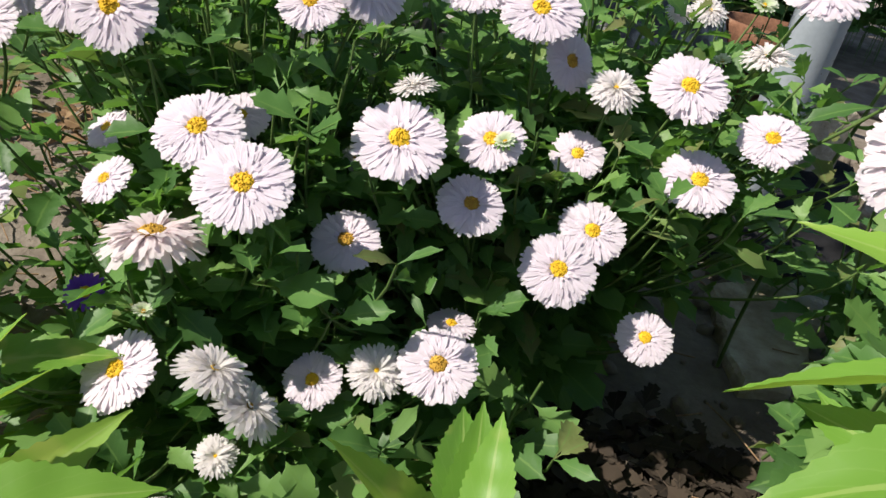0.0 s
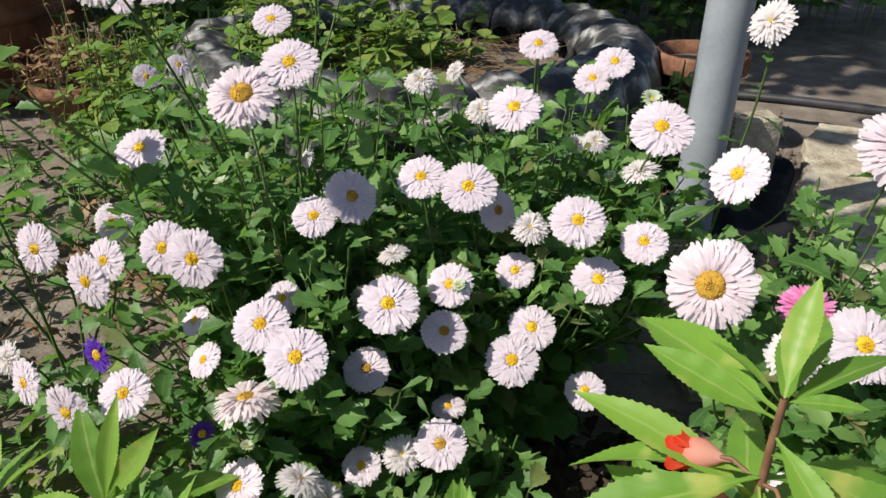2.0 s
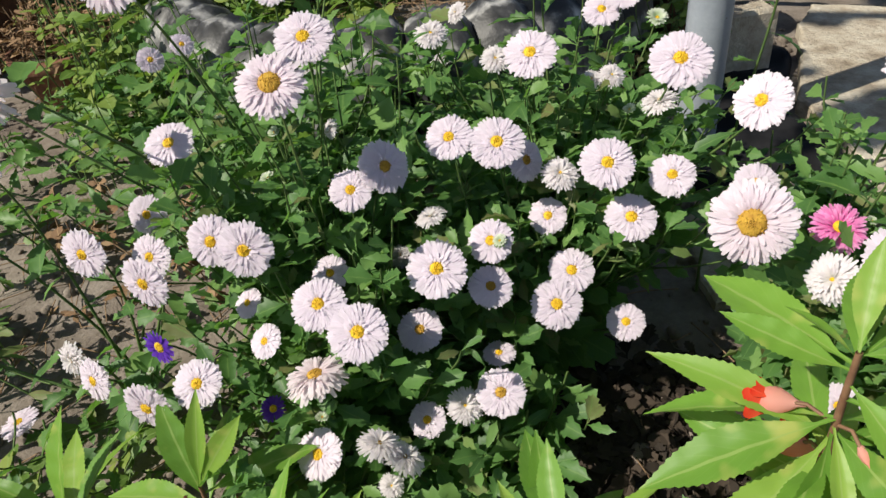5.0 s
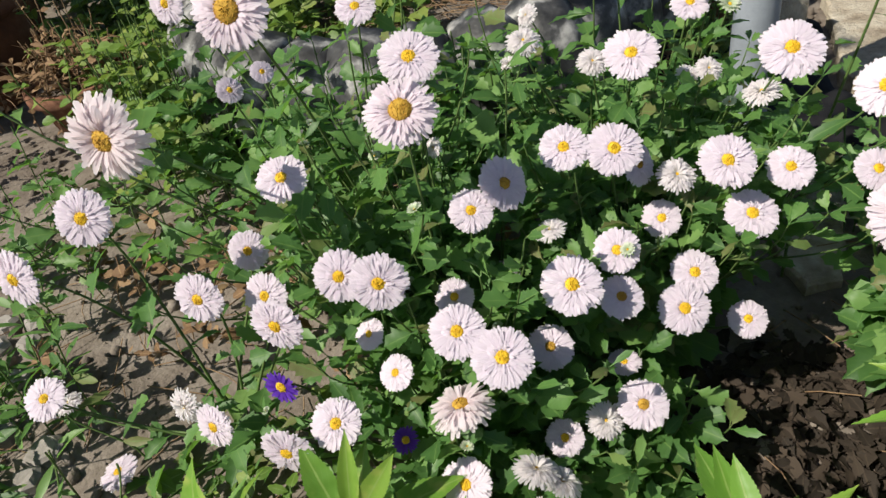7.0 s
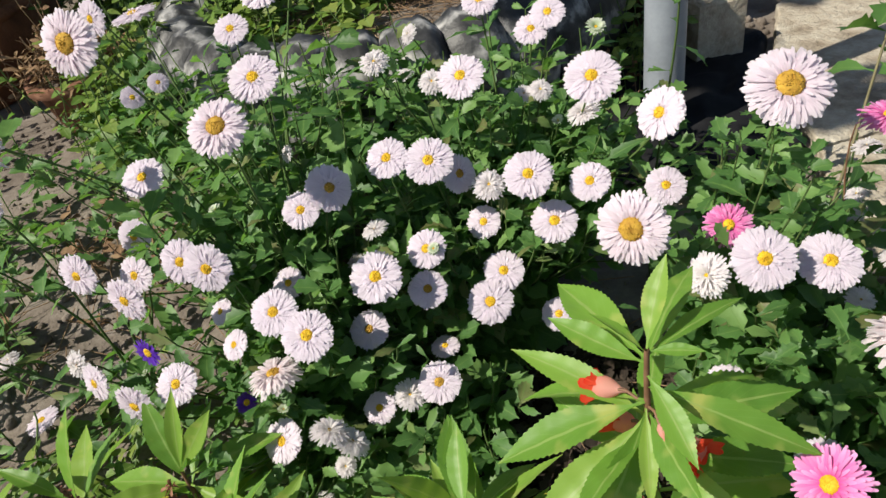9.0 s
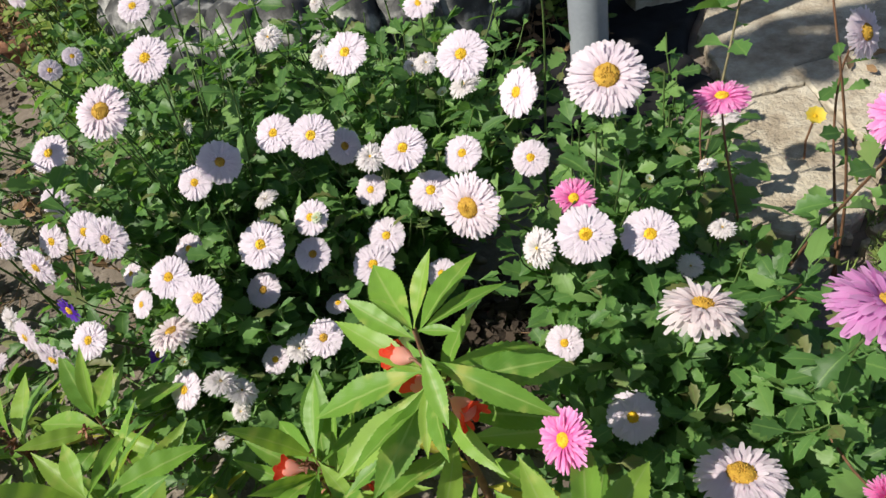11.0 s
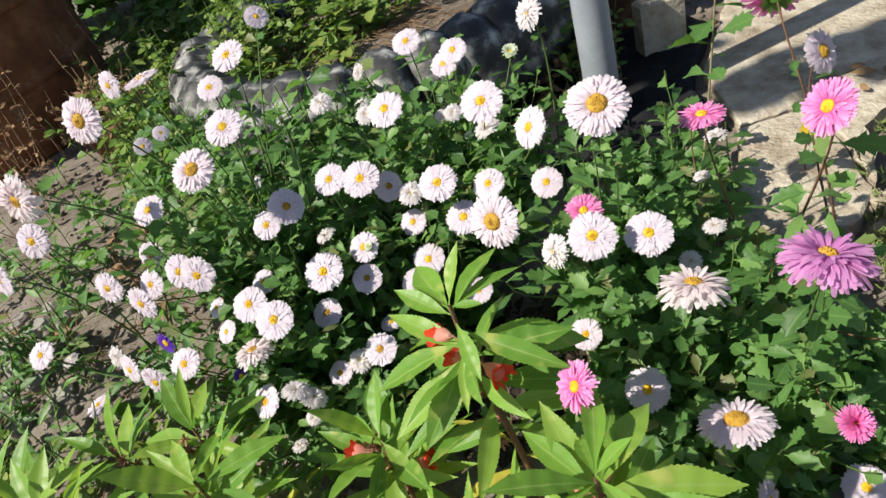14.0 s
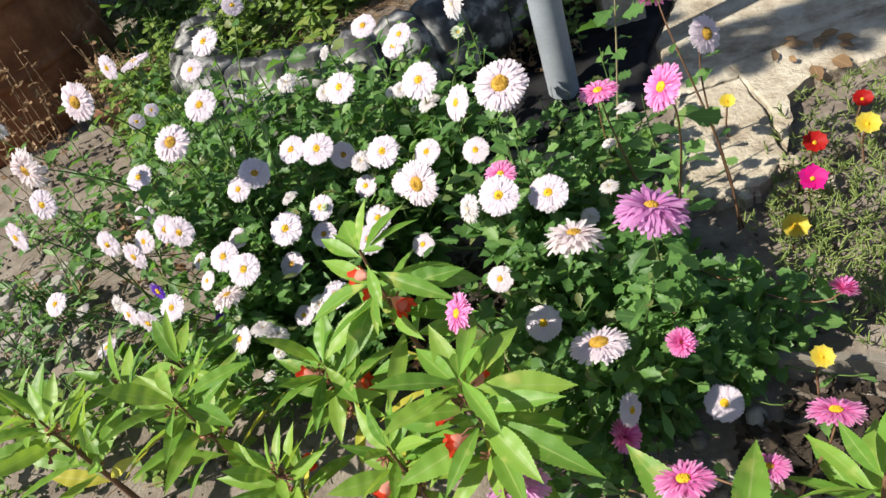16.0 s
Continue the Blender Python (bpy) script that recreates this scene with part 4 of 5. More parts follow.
aster("aster_plant", (-0.19, 0.37, 0), "leafy aster plant with many white blooms", WHITE_FRONT, 2, 13, 0.043, 250, 14, drop=(0.0, 0.055))
aster("aster_plant", (-0.46, 0.42, 0), "sprawling white aster with long bare stems over soil", WHITE_SIDE, 3, 6, 0.042, 8, 8, False, None, (0.05, 0.18), 0.06)
aster("aster_plant", (0.07, 0.54, 0), "tall white aster with buds beside the post", WHITE_BACK, 4, 11, 0.040, 160, 15, False, None, (0.04, 0.16), 0.05)
aster("aster_plant", (-0.24, 0.56, 0), "white aster plant in front of the tyre", WHITE_FAR, 6, 11, 0.039, 52, 13, False, None, (0.05, 0.25), 0.09)
aster("aster_plant", (0.27, 0.32, 0), "aster plant with large pale ageing blooms", WHITE_PATH, 7, 13, 0.043, 150, 15, False, None, (0.03, 0.12))
aster("aster_plant", (0.33, 0.16, 0), "low aster plant with fading white blooms", WHITE_LOW, 8, 13, 0.043, 190, 15, False, None, (0.01, 0.09), 0.06)
aster("aster_plant", (-0.31, 0.36, 0), "small aster with deep violet blooms", VIOLET, 9, 7, 0.03, 4, 8, True)
aster("aster_plant", (0.44, 0.24, 0), "pink aster with dark branching stems", PINK_PATH, 10, 12, 0.044, 18, 12, False, STEM_RED, (0.03, 0.18))
aster("aster_plant", (0.19, 0.0, 0), "pink aster among the balsams", PINK_FRONT, 16, 9, 0.04, 0, 0, False, STEM_RED)
aster("aster_plant", (0.44, -0.20, 0), "low pink aster leaning over the soil", PINK_LOW, 12, 8, 0.042, 16, 13, False, STEM_RED, (0.04, 0.12))
aster("aster_plant", (0.38, 0.08, 0), "mauve aster with one large shaggy bloom", MAUVE, 13, 12, 0.042, 20, 14, False, None, (0.06, 0.2), 0.06)

aster("aster_plant", (0.56, 0.27, 0), "tall brown-stemmed aster with a drooping pink bloom", TALL, 14, 7, 0.034, 0, 0, False, STEM_RED)
aster("aster_plant", (0.37, 0.35, 0), "tall pale aster branch with large lobed leaves", BRANCH, 15, 13, 0.055, 0, 0, False, STEM_PALE, bare=False, first=0.58)
aster("aster_plant", (0.25, 0.47, 0), "slender aster with one pale bloom beside the post", SLENDER, 17, 8, 0.032, 0, 0)

# ---- balsam plants in front ----


def hood(seed):
    """A balsam bloom of 1 m: a blush pouch whose coral petals stay folded forward."""
    rng = random.Random(seed)
    pouch, petals = Heap(), Heap()
    pouch.add(lathe([(0.0, -0.62), (0.05, -0.60), (0.07, -0.45), (0.16, -0.32), (0.27, -0.12), (0.30, 0.06), (0.27, 0.22), (0.17, 0.30), (0.0, 0.32)], 14, 0.03), np.eye(3), (0, 0, 0))
    for k in range(5):
        sh = petal_shape(rng, rng.uniform(0.17, 0.24), rng.uniform(0.50, 0.62), rng.uniform(2.2, 3.0), -0.8, 5, 5, 0.21, -0.12, 0.75, 0.12)
        petals.add(sh, Matrix.Rotation(k * 1.2566 + rng.uniform(-0.25, 0.25), 3, "Z"), (0, 0, 0.015 * k - 0.02))
    return petals.mesh("petals", PETALS["coral"]), pouch.mesh("pouch", PETALS["blush"])


HOODS = [hood(3), hood(4), hood(5)]
POD_SHAPE = lathe([(0.0, -1.0), (0.3, -0.7), (0.5, -0.1), (0.36, 0.5), (0.1, 0.9), (0.0, 1.2)], 10)
POD = mesh("pod", POD_SHAPE[0], POD_SHAPE[1], PETALS["blush"], POD_SHAPE[2])


def spent_shape(seed):
    """A tuft of withered petals and stalks, 1 m across."""
    rng = random.Random(seed)
    heap = Heap()
    for _ in range(16):
        sh = petal_shape(rng, rng.uniform(0.25, 0.5), rng.uniform(0.12, 0.26), rng.uniform(-0.4, 0.8), rng.uniform(-1.2, 0.6), 3, 4, 0.05, 0.3, 0.5, 0.3)
        turn = Euler((rng.uniform(-0.8, 0.8), rng.uniform(-0.8, 0.8), rng.uniform(0, 6.28))).to_matrix()
        heap.add(sh, turn, (rng.uniform(-0.15, 0.15), rng.uniform(-0.15, 0.15), rng.uniform(-0.2, 0.2)))
    return heap.mesh("withered_bloom", SPENT)


SPENT = leaf_material("withered_petal", (0.16, 0.06, 0.04), (0.26, 0.11, 0.07), (0.34, 0.18, 0.10), (0.26, 0.12, 0.08), (0.3, 0.12, 0.06), 0.7, 0.2)
SPENT_MESH = [spent_shape(i) for i in (7, 8, 9)]


def balsam(base, top, label, seed, leaves, size, blossoms, old=2, low=0.35, crown_tips=(), hung=(), spent=5, upright=0.0):
    plant = Plant("balsam_plant", base, label, "flower", seed, BALSAM_LEAVES, BALSAM_MESH, BALSAM_LEAF, STEM_RED, 110, "balsams in front of the asters")
    r = plant.rng
    base, top = Vector(base), Vector(top)
    pts = bezier(base, base + Vector((0, 0, top.z * 0.4)), top - Vector((0, 0, top.z * 0.3)), top, 14)
    t = tube(pts, [0.0052 - 0.0036 * i / 14 for i in range(15)], 9, False)
    part("stem", mesh("stem", t[0], t[1], STEM_RED, t[2]), plant.top, "thick reddish stem")
    az = r.uniform(0, 6.28)
    for k in range(leaves):
        s = low + (1 - low) * ((k + 0.5) / leaves) ** 0.75
        i = min(13, int(s * 14))
        p = pts[i].lerp(pts[i + 1], s * 14 - i)
        az += 2.4 + r.uniform(-0.25, 0.25)
        if crown_tips and s > 0.86:
            continue
        crown = max(0.0, (s - 0.6) / 0.4)
        rise = 0.12 + upright + 1.0 * crown ** 3 + r.uniform(-0.2, 0.35)
        length = size * r.uniform(0.8, 1.12) * (1.0 - 0.42 * crown ** 3)
        turn = leaf_turn(r, az, rise, 0.25)
        meshes = BALSAM_OLD_MESH if k < old else BALSAM_MESH
        m = Matrix.Translation(p) @ turn.to_4x4() @ Matrix.Diagonal((length, length, length, 1))
        part("leaf", meshes[r.randrange(len(meshes))], plant.top, "yellowing leaf" if k < old else "", at=m)
    for k, (back, tip) in enumerate(crown_tips):
        tip = Vector(tip)
        p = top - Vector((0, 0, back))
        d = tip - p
        m = Matrix.Translation(p) @ frame_of(d, Vector((r.uniform(-0.5, 0.5), -0.25 + r.uniform(-0.4, 0.4), 1)) + SUN_FROM * 0.2).to_4x4() @ Matrix.Diagonal((d.length, d.length, d.length, 1))
        part("leaf", BALSAM_MESH[(0, 2, 3)[k % 3]], plant.top, at=m)
    for k in range(spent):
        p = pts[r.randint(7, 13)]
        q = p + Vector((r.uniform(-1, 1), r.uniform(-1, 1), r.uniform(-0.3, 0.5))) * 0.016
        size_of = r.uniform(0.012, 0.022)
        m = Matrix.Translation(q) @ Euler((r.uniform(-1, 1), r.uniform(-1, 1), r.uniform(0, 6.28))).to_matrix().to_4x4() @ Matrix.Diagonal((size_of, size_of, size_of, 1))
        part("withered_bloom", SPENT_MESH[k % 3], plant.top, "withered brown bloom", at=m)
    for k in range(blossoms):
        s = r.uniform(0.68, 0.95)
        i = min(13, int(s * 14))
        p = pts[i]
        a = r.uniform(0, 6.28)
        q = p + Vector((math.cos(a) * 0.032, math.sin(a) * 0.032, r.uniform(-0.008, 0.014)))
        if k < len(hung):
            q = Vector(hung[k])
            a = math.atan2(q.y - p.y, q.x - p.x)
            p = min(pts, key=lambda w: abs(w.z - q.z))
        st = tube([p, p.lerp(q, 0.5) + Vector((0, 0, 0.006)), q], 0.0011, 5, False)
        stalk = part("flower_stalk", mesh("flower_stalk", st[0], st[1], STEM_RED, st[2]), plant.top)
        m = Matrix.Translation(q) @ Vector((math.cos(a), math.sin(a), r.uniform(-0.5, 0.2))).to_track_quat("Z", "Y").to_matrix().to_4x4()
        big = k % 3 != 2
        d = r.uniform(0.024, 0.027) if big else 0.0055
        m = m @ Matrix.Diagonal((d, d, d, 1))
        if big:
            head = part("flower_head", HOODS[k % 3][0], plant.top, "coral red folded bloom", at=m)
            part("pouch", HOODS[k % 3][1], head, "blush pink pouch", at=m)
        else:
            part("bud", POD, plant.top, "blush pink bud", at=m)
    return plant


HERO_CROWN = [
    (0.008, (0.027, 0.090, 0.381)), (0.012, (0.013, 0.036, 0.391)), (0.045, (-0.006, 0.084, 0.299)), (0.045, (-0.037, 0.004, 0.317)),
    (0.000, (0.079, 0.030, 0.430)), (0.006, (0.127, 0.024, 0.400)), (0.008, (0.108, 0.062, 0.398)), (0.020, (0.073, -0.055, 0.352)),
    (0.030, (0.141, -0.063, 0.344)), (0.045, (0.180, 0.012, 0.305)), (0.002, (0.090, -0.012, 0.394)), (0.050, (0.046, -0.050, 0.312)),
    (0.055, (0.010, -0.068, 0.295)), (0.060, (-0.022, -0.040, 0.285)), (0.004, (0.040, 0.020, 0.410)),
]
balsam((0.085, 0.005, 0), (0.062, 0.0, 0.388), "balsam plant with coral blooms and serrated leaves", 21, 30, 0.098, 4, 3, 0.3, HERO_CROWN, ((0.044, 0.022, 0.336), (0.081, -0.022, 0.320), (0.064, -0.020, 0.340), (0.052, 0.012, 0.312)))
balsam((0.14, -0.12, 0), (0.134, -0.145, 0.32), "balsam plant with reddish stem and coral blooms", 22, 34, 0.102, 4, 2, 0.3, [(0.010, (0.062, -0.156, 0.363)), (0.020, (0.086, -0.082, 0.311)), (0.000, (0.161, -0.049, 0.321)), (0.020, (0.195, -0.068, 0.302)), (0.020, (0.240, -0.159, 0.293)), (0.000, (0.162, -0.223, 0.340)), (0.020, (0.065, -0.196, 0.348)), (0.000, (0.130, -0.092, 0.306)), (0.020, (0.169, -0.064, 0.302)), (0.010, (0.095, -0.181, 0.348)), (0.000, (0.162, -0.146, 0.361)), (0.060, (0.235, -0.237, 0.250))])
balsam((-0.06, 0.05, 0), (-0.062, 0.040, 0.20), "short balsam plant with bright green leaves", 23, 30, 0.1, 2, 2, 0.2, [(0.010, (-0.119, 0.107, 0.180)), (0.000, (-0.068, 0.139, 0.209)), (0.010, (0.007, 0.108, 0.175)), (0.020, (-0.109, -0.032, 0.240)), (0.030, (-0.055, -0.043, 0.145)), (0.010, (-0.076, -0.049, 0.197)), (0.000, (-0.030, -0.004, 0.175)), (0.0, (-0.061, 0.103, 0.236)), (0.0, (-0.094, 0.028, 0.294))], upright=0.4)
balsam((-0.26, 0.05, 0), (-0.258, 0.033, 0.225), "balsam plant with bright green pointed leaves", 24, 28, 0.108, 0, 1, 0.2, [(0.010, (-0.303, 0.002, 0.308)), (0.010, (-0.164, 0.077, 0.221)), (0.020, (-0.301, -0.043, 0.292)), (0.020, (-0.173, -0.019, 0.219)), (0.000, (-0.296, 0.090, 0.237)), (0.000, (-0.247, 0.122, 0.216)), (0.010, (-0.241, -0.041, 0.249))], upright=0.4)
balsam((-0.33, 0.18, 0), (-0.326, 0.183, 0.15), "young balsam plant among the asters", 25, 14, 0.09, 0, 0, 0.2, [(0.02, (-0.355, 0.225, 0.215)), (0.0, (-0.283, 0.193, 0.215)), (0.0, (-0.31, 0.20, 0.235)), (0.02, (-0.43, 0.22, 0.125)), (0.01, (-0.228, 0.206, 0.160)), (0.02, (-0.250, 0.125, 0.13)), (0.03, (-0.375, 0.11, 0.12))])
balsam((-0.44, 0.05, 0), (-0.436, 0.037, 0.25), "balsam plant with yellowing lower leaves", 26, 26, 0.112, 0, 3, 0.2, upright=0.4)
balsam((-0.47, 0.22, 0), (-0.465, 0.215, 0.12), "young balsam with dark upright leaves", 27, 7, 0.105, 0, 1, 0.2, [(0.03, (-0.463, 0.262, 0.19)), (0.05, (-0.495, 0.325, 0.10)), (0.02, (-0.54, 0.25, 0.15)), (0.04, (-0.43, 0.28, 0.14))])
balsam((0.47, -0.28, 0), (0.464, -0.272, 0.20), "balsam plant at the bed's corner", 28, 24, 0.098, 0, 1, 0.3)
balsam((0.31, -0.34, 0), (0.325, -0.305, 0.165), "young balsam with a few upright leaves at the front", 34, 4, 0.08, 0, 0, 0.3, [(0.0, (0.385, -0.203, 0.200)), (0.0, (0.258, -0.188, 0.210)), (0.02, (0.36, -0.37, 0.20)), (0.02, (0.27, -0.36, 0.19))], spent=0)
balsam((-0.14, -0.06, 0), (-0.14, -0.07, 0.16), "low balsam plant with crowded leaves", 29, 26, 0.092, 1, 2, 0.2, upright=0.4)
balsam((0.03, -0.10, 0), (0.02, -0.11, 0.20), "balsam plant with leaves crowding its neighbours", 30, 28, 0.095, 3, 2, 0.2, upright=0.4)
balsam((-0.56, 0.16, 0), (-0.575, 0.15, 0.17), "balsam plant with pale leaves over dry soil", 33, 18, 0.11, 0, 2, 0.2, upright=0.4)

# ---- portulaca mat ----


def portulaca():
    r = random.Random(41)
    top = thing("portulaca_plant", (0.75, 0.22, 0), "creeping portulaca mat with thin fleshy leaves", "flower")
    spike = lathe([(0.045, 0.0), (0.07, 0.3), (0.06, 0.7), (0.0, 1.0)], 4)
    heap = Heap()
    for _ in range(1300):
        x, y = r.uniform(0.55, 1.15), r.uniform(-0.02, 0.56)
        if x < 0.58 + max(0.0, y - 0.24) * 0.62 or r.random() < 0.5 and y > 0.35:
            continue
        h = 0.02 + 0.055 * r.random()
        lean = Vector((r.uniform(-1, 1), r.uniform(-1, 1), r.uniform(0.5, 1.2))).normalized()
        p0 = Vector((x, y, 0.0))
        for k in range(9):
            p = p0 + lean * h * (0.3 + 0.7 * k / 8)
            d = (lean * 0.6 + Vector((r.uniform(-1, 1), r.uniform(-1, 1), r.uniform(-0.2, 0.8)))).normalized()
            heap.add(spike, d.to_track_quat("Z", "Y").to_matrix(), p, r.uniform(0.010, 0.021))
    part("foliage", heap.mesh("foliage", SUCCULENT), top, kind="stuff")
    for kind, x, y, z, d in (("r", 0.713, 0.344, 0.065, 0.036), ("h", 0.67, 0.263, 0.065, 0.039), ("y", 0.609, 0.19, 0.05, 0.037), ("y", 0.520, -0.062, 0.085, 0.026), ("y", 0.629, 0.478, 0.10, 0.026), ("r", 0.82, 0.404, 0.075, 0.03), ("y", 0.792, 0.338, 0.075, 0.036)):
        bloom(top, kind, (x, y, z), (-0.1, -0.45, 0.85), d, 0, r.uniform(0, 6))
        t = tube([(x, y, 0.0), (x, y + 0.01, z * 0.5), (x, y, z)], 0.0018, 5, False)
        part("stem", mesh("stem", t[0], t[1], STEM_RED, t[2]), top)


portulaca()

# ---- weeds, straw and clods ----


def weeds(centre, spread, count, height, seed, label, mat=WEED_LEAF, shapes=WEED_LEAVES, size=0.04, floor=0.0):
    r = random.Random(seed)
    top = thing("weed_patch", (centre[0], centre[1], floor), label, "weed", kind="stuff")
    heap, stems = Heap(), Heap()
    for _ in range(count):
        x, y = r.gauss(centre[0], spread[0]), r.gauss(centre[1], spread[1])
        h = height * r.uniform(0.4, 1.1)
        tip = (x + r.uniform(-0.06, 0.06), y + r.uniform(-0.06, 0.06), floor + h)
        pts = bezier((x, y, floor), (x, y, floor + h * 0.5), (tip[0], tip[1], floor + h * 0.7), tip, 6)
        stems.add(tube(pts, 0.0012, 4, False), np.eye(3), (0, 0, 0))
        az = r.uniform(0, 6)
        for k in range(int(6 + h * 50)):
            az += 2.4
            s = 0.2 + 0.8 * r.random()
            i = min(5, int(s * 6))
            turn, length, kind = leaf_turn(r, az, r.uniform(-0.2, 0.6)), size * r.uniform(0.5, 1.4), r.choice(shapes)
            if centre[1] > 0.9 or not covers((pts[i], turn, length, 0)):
                heap.add(kind, turn, pts[i], length)
    part("foliage", heap.mesh("foliage", mat), top, kind="stuff")
    part("stalk", stems.mesh("stalk", STEM_DRY if mat is DRY_LEAF else STEM), top, kind="stuff")


weeds((-0.66, 1.60), (0.07, 0.15), 95, 0.20, 51, "yellow-green weeds growing beside the tyre", size=0.026)
weeds((-0.14, 1.34), (0.12, 0.10), 44, 0.12, 52, "bright green weeds growing in the tyre", size=0.042, floor=0.17)
weeds((-0.30, 1.36), (0.08, 0.10), 60, 0.24, 76, "tangled yellow-green weeds at the tyre's edge", size=0.026, floor=0.15)
weeds((-0.35, 2.10), (0.4, 0.14), 260, 0.22, 53, "green weeds behind the planters", size=0.04)
weeds((-0.58, 2.15), (0.15, 0.25), 130, 0.26, 63, "rank green weeds by the barrel", size=0.04)
weeds((0.75, 2.45), (0.7, 0.14), 340, 0.75, 64, "dark green shrubs behind the path", mat=ASTER_LEAF, shapes=FAR_LEAVES, size=0.06)
weeds((-0.9, 3.1), (0.9, 0.2), 340, 0.85, 65, "dark green shrubs behind the garden", mat=ASTER_LEAF, shapes=FAR_LEAVES, size=0.07)
weeds((-0.76, 0.92), (0.17, 0.11), 24, 0.14, 55, "straggling dull green herbs beside the stones", mat=ASTER_LEAF, shapes=ASTER_LEAVES, size=0.040)
weeds((0.33, 0.98), (0.06, 0.06), 18, 0.12, 56, "withered weeds at the foot of the post", mat=DRY_LEAF, size=0.018)
weeds((0.44, 1.03), (0.035, 0.04), 22, 0.26, 74, "olive green weed with small fleshy leaves behind the post", size=0.022)
weeds((-0.40, 0.72), (0.15, 0.10), 44, 0.10, 77, "dry brown stalks and curled leaves among the asters", mat=DRY_LEAF, size=0.022)
weeds((-0.34, 0.24), (0.14, 0.12), 50, 0.06, 57, "low weeds under the flowers", size=0.02)
weeds((-0.085, 0.215), (0.030, 0.045), 38, 0.12, 78, "dense low aster shoots under the white blooms", mat=ASTER_LEAF, shapes=ASTER_LEAVES, size=0.036)
weeds((-0.66, 0.22), (0.13, 0.10), 34, 0.09, 58, "low pale weeds on the soil in front", size=0.028)
weeds((-0.78, 0.50), (0.08, 0.10), 40, 0.16, 59, "thin narrow-leaved weeds", mat=ASTER_LEAF, shapes=NARROW_LEAVES, size=0.035)
weeds((-0.98, 1.44), (0.15, 0.14), 36, 0.36, 60, "dead brown weeds in front of the pots", mat=DRY_LEAF, shapes=WEED_LEAVES, size=0.017)
weeds((-0.60, 1.24), (0.06, 0.12), 85, 0.30, 68, "yellow-green weeds leaning on the tyre", size=0.028)
weeds((-0.80, 1.46), (0.05, 0.05), 60, 0.12, 72, "dead brown roots filling the pot", mat=DRY_LEAF, shapes=NARROW_LEAVES, size=0.03, floor=0.115)
weeds((-0.46, 1.02), (0.08, 0.06), 24, 0.30, 75, "grey-green aster seedlings beside the tyre", mat=ASTER_LEAF, shapes=ASTER_LEAVES, size=0.042)
weeds((-0.18, 0.74), (0.16, 0.04), 48, 0.33, 69, "aster seedlings in front of the tyre", mat=ASTER_LEAF, shapes=ASTER_LEAVES, size=0.044)
weeds((-0.66, 1.22), (0.10, 0.08), 15, 0.20, 70, "dull green herbs hiding the pot", mat=ASTER_LEAF, shapes=ASTER_LEAVES, size=0.04)


weeds((0.45, 0.04), (0.05, 0.03), 30, 0.12, 73, "aster seedlings at the edge of the bare soil", mat=ASTER_LEAF, shapes=ASTER_LEAVES, size=0.042)
weeds((0.41, 0.50), (0.035, 0.05), 22, 0.20, 67, "aster seedlings growing at the broken concrete", mat=ASTER_LEAF, shapes=ASTER_LEAVES, size=0.042)


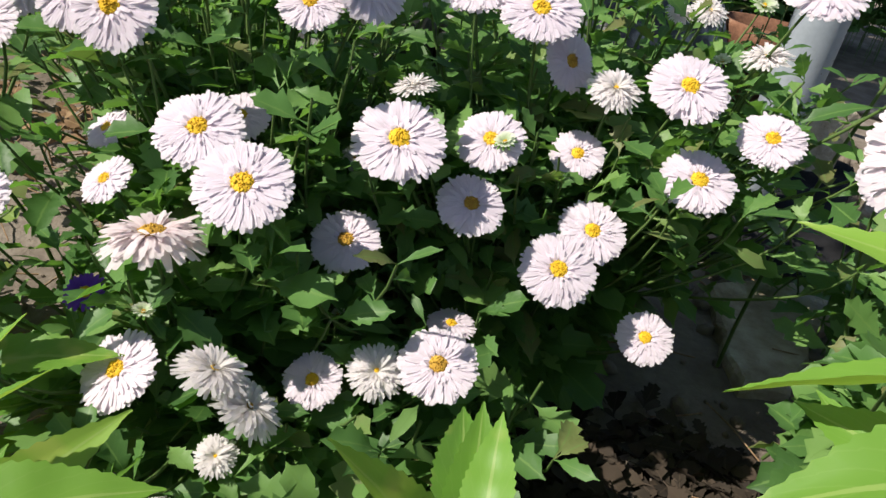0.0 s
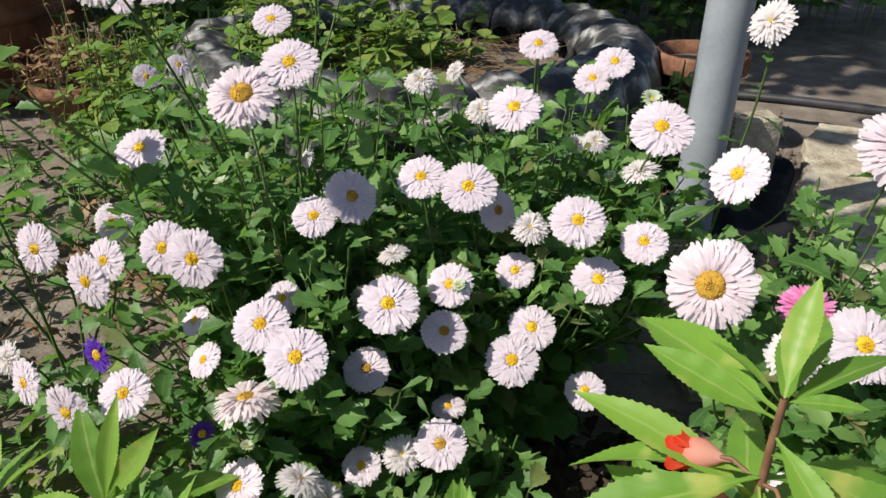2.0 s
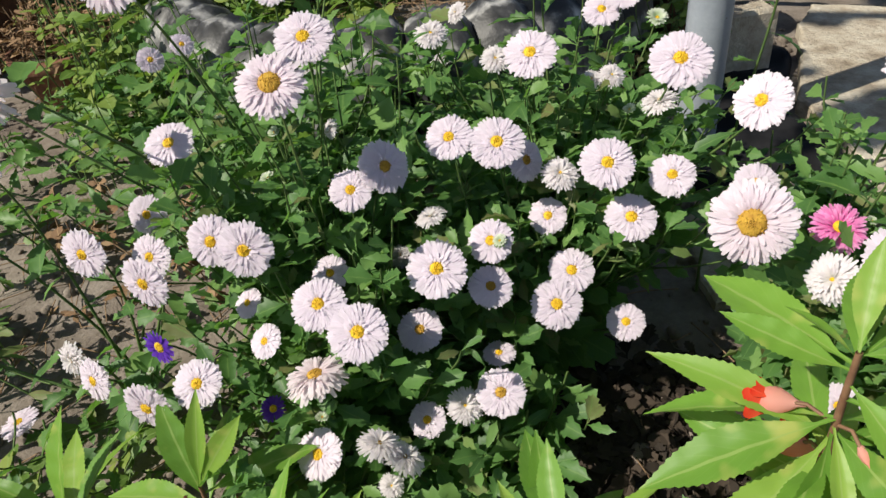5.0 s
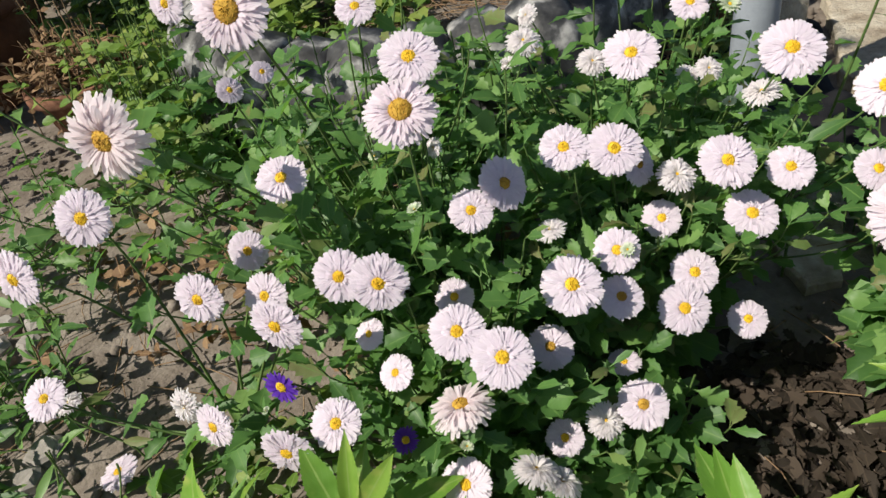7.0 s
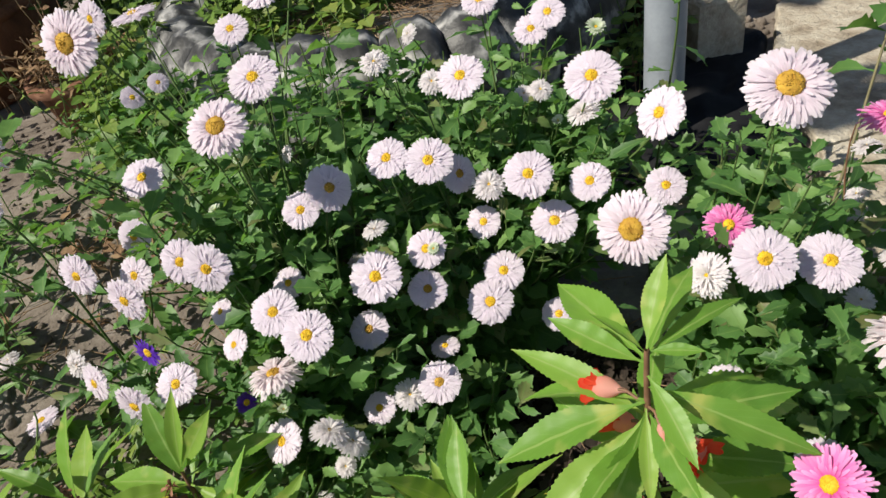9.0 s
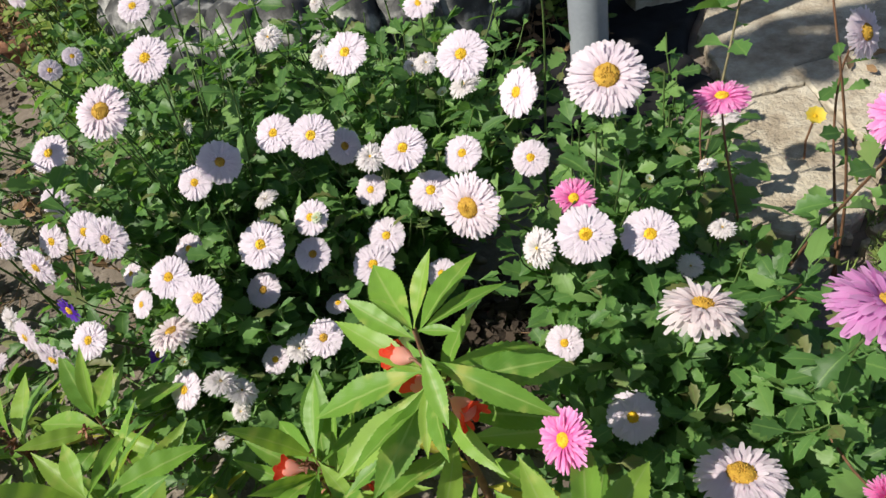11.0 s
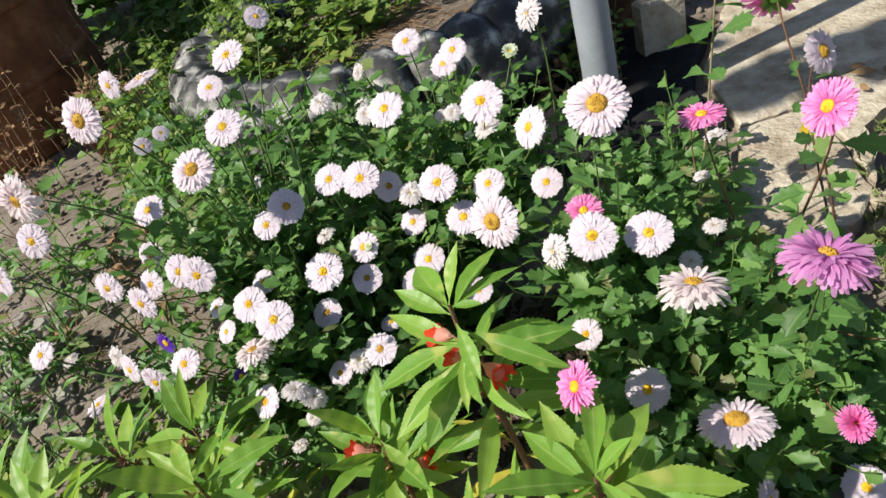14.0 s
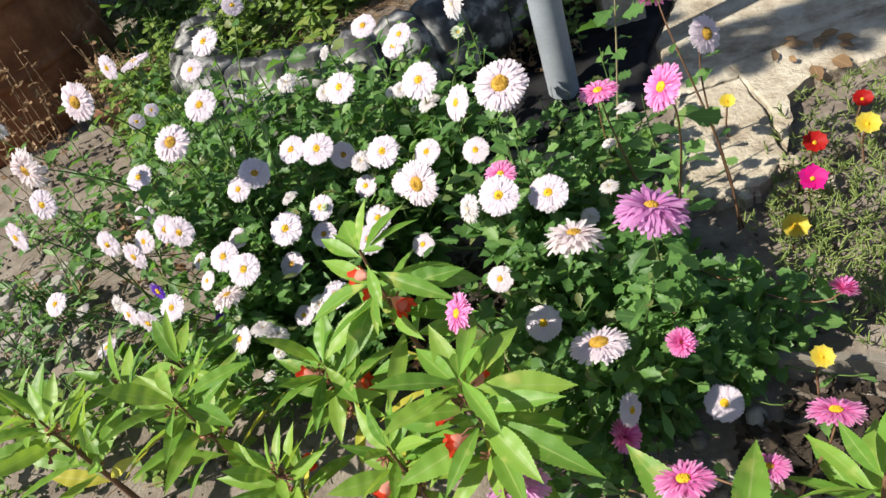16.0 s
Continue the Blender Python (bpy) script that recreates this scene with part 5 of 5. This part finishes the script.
def litter():
    r = random.Random(61)
    heap, clod = Heap(), ball_shape(4, 6)
    for _ in range(4200):
        x, y = r.uniform(-1.2, 0.9), r.uniform(-0.4, 1.5)
        s = 0.002 + 0.013 * r.random() ** 4
        turn = Euler((r.uniform(0, 6), r.uniform(0, 6), r.uniform(0, 6))).to_matrix() @ Matrix.Diagonal((1, r.uniform(0.6, 1), r.uniform(0.5, 0.9)))
        heap.add(clod, turn, (x, y, ground_height(x, y) + s * 0.3), s)
    tagged(new("soil_clods", heap.mesh("soil_clods", SOIL)), "small dry clods and pebbles on the soil", "soil", kind="stuff")
    straw = Heap()
    for _ in range(1000):
        if r.random() < 0.55:
            x, y, z = r.gauss(-0.02, 0.15), r.gauss(1.36, 0.13), 0.185
        elif r.random() < 0.25:
            x, y, z = r.gauss(-0.82, 0.06), r.gauss(1.47, 0.05), 0.14
        else:
            x, y = r.uniform(-1.0, 0.5), r.uniform(-0.1, 1.0)
            z = ground_height(x, y) + 0.004
        a, ln = r.uniform(0, 6.28), r.uniform(0.03, 0.11)
        d = Vector((math.cos(a), math.sin(a), r.uniform(-0.05, 0.25)))
        p = Vector((x, y, z))
        straw.add(tube([p, p + d * ln * 0.5 + Vector((r.uniform(-1, 1), r.uniform(-1, 1), 0.5)) * 0.006, p + d * ln], 0.0008, 4, False), np.eye(3), (0, 0, 0))
    tagged(new("dry_straw", straw.mesh("dry_straw", STEM_DRY)), "dry straw and dead stems lying about", "straw", kind="stuff")

    for _ in range(16):
        x, y = r.uniform(0.80, 1.15), r.uniform(0.61, 0.74)
        turn = leaf_turn(r, r.uniform(0, 6.28), r.uniform(-0.05, 0.2), 0)
        at = Matrix.Translation((x, y, 0.034)) @ turn.to_4x4() @ Matrix.Diagonal((1, 1, 1, 1))
        size = r.uniform(0.025, 0.05)
        fallen = new("fallen_leaf", DRY_MESH[r.randrange(3)])
        fallen.matrix_world = at @ Matrix.Diagonal((size, size, size, 1))
        tagged(fallen, "dry curled brown leaf fallen on the concrete", "leaf", "fallen leaves on the path")
    stones = Heap()
    for _ in range(26):
        x, y, q = r.uniform(0.34, 0.62), r.uniform(-0.28, -0.04), r.uniform(0.006, 0.019)
        turn = Euler((r.uniform(0, 6), r.uniform(0, 6), r.uniform(0, 6))).to_matrix() @ Matrix.Diagonal((1, r.uniform(0.6, 1), r.uniform(0.45, 0.8)))
        stones.add(ball_shape(5, 8), turn, (x, y, ground_height(x, y) + q * 0.35), q)
    tagged(new("pebbles", stones.mesh("pebbles", STONE)), "light grey pebbles on the soil by the edging board", "pebble", kind="stuff")
    # dark leaves stand in for deep shade in the hollow and front corner
    shade_leaves = Heap()
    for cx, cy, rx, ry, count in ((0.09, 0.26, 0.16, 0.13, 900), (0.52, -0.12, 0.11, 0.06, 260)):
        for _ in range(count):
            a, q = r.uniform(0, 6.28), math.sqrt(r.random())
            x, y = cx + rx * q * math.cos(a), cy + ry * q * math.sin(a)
            shade_leaves.add(r.choice(ASTER_LEAVES + WEED_LEAVES), leaf_turn(r, r.uniform(0, 6.28), r.uniform(-0.15, 0.25), 0), (x, y, ground_height(x, y) + r.uniform(0.004, 0.014)), r.uniform(0.018, 0.04))
    tagged(new("leaf_litter", shade_leaves.mesh("leaf_litter", SHADE_LEAF)), "dark leaf litter laid to stand for shade on the bed soil", "litter", kind="stuff")


litter()

# ---- unseen tree, added so its bough shades the path ----


def build_shade_tree():
    r = random.Random(71)
    tree = thing("tree", (-2.3, 2.7, 0), "unseen leafy tree added so its low bough shades the path", "tree")
    trunk = tube(bezier((-2.3, 2.7, -0.05), (-2.35, 2.7, 0.7), (-2.25, 2.6, 1.3), (-2.1, 2.3, 2.0), 12), [0.11 - 0.006 * i for i in range(13)], 12)
    part("trunk", mesh("trunk", trunk[0], trunk[1], STEM_DRY, trunk[2]), tree)
    line = bezier((-2.1, 2.3, 2.0), (-1.9, 1.2, 2.3), (-1.6, 0.16, 2.2), (1.6, 0.16, 2.2), 30)
    bough = tube(line, [0.035 - 0.0009 * i for i in range(31)], 8)
    part("bough", mesh("bough", bough[0], bough[1], STEM_DRY, bough[2]), tree)
    heap = Heap()
    for _ in range(440):
        x = r.uniform(-1.42, 1.6)
        p = (x, 0.17 + r.gauss(0, 0.032), 2.2 + r.uniform(-0.05, 0.05))
        heap.add(FAR_LEAVES[0], leaf_turn(r, r.uniform(0, 6.28), r.uniform(-0.5, 0.3)), p, r.uniform(0.06, 0.11))
    for _ in range(90):
        p = (r.uniform(-1.2, 1.6), 0.72 + r.gauss(0, 0.20), 2.25 + r.uniform(-0.1, 0.1))
        heap.add(FAR_LEAVES[0], leaf_turn(r, r.uniform(0, 6.28), r.uniform(-0.5, 0.3)), p, r.uniform(0.06, 0.11))
    # leaf clump added overhead to darken the ground beside the post
    for _ in range(180):
        p = (r.uniform(-1.56, -1.38), r.uniform(0.37, 0.56), 2.2 + r.uniform(-0.1, 0.1))
        heap.add(FAR_LEAVES[0], leaf_turn(r, r.uniform(0, 6.28), r.uniform(-0.5, 0.3)), p, r.uniform(0.06, 0.11))
    # crown spread wide to throw shade on the ground behind the path
    for _ in range(2600):
        p = (r.uniform(-2.3, 0.1), r.uniform(1.0, 2.7), 2.3 + r.uniform(-0.15, 0.5))
        heap.add(FAR_LEAVES[0], leaf_turn(r, r.uniform(0, 6.28), r.uniform(-0.5, 0.3)), p, r.uniform(0.07, 0.13))
    part("crown", heap.mesh("crown", WEED_LEAF), tree, kind="stuff")


build_shade_tree()
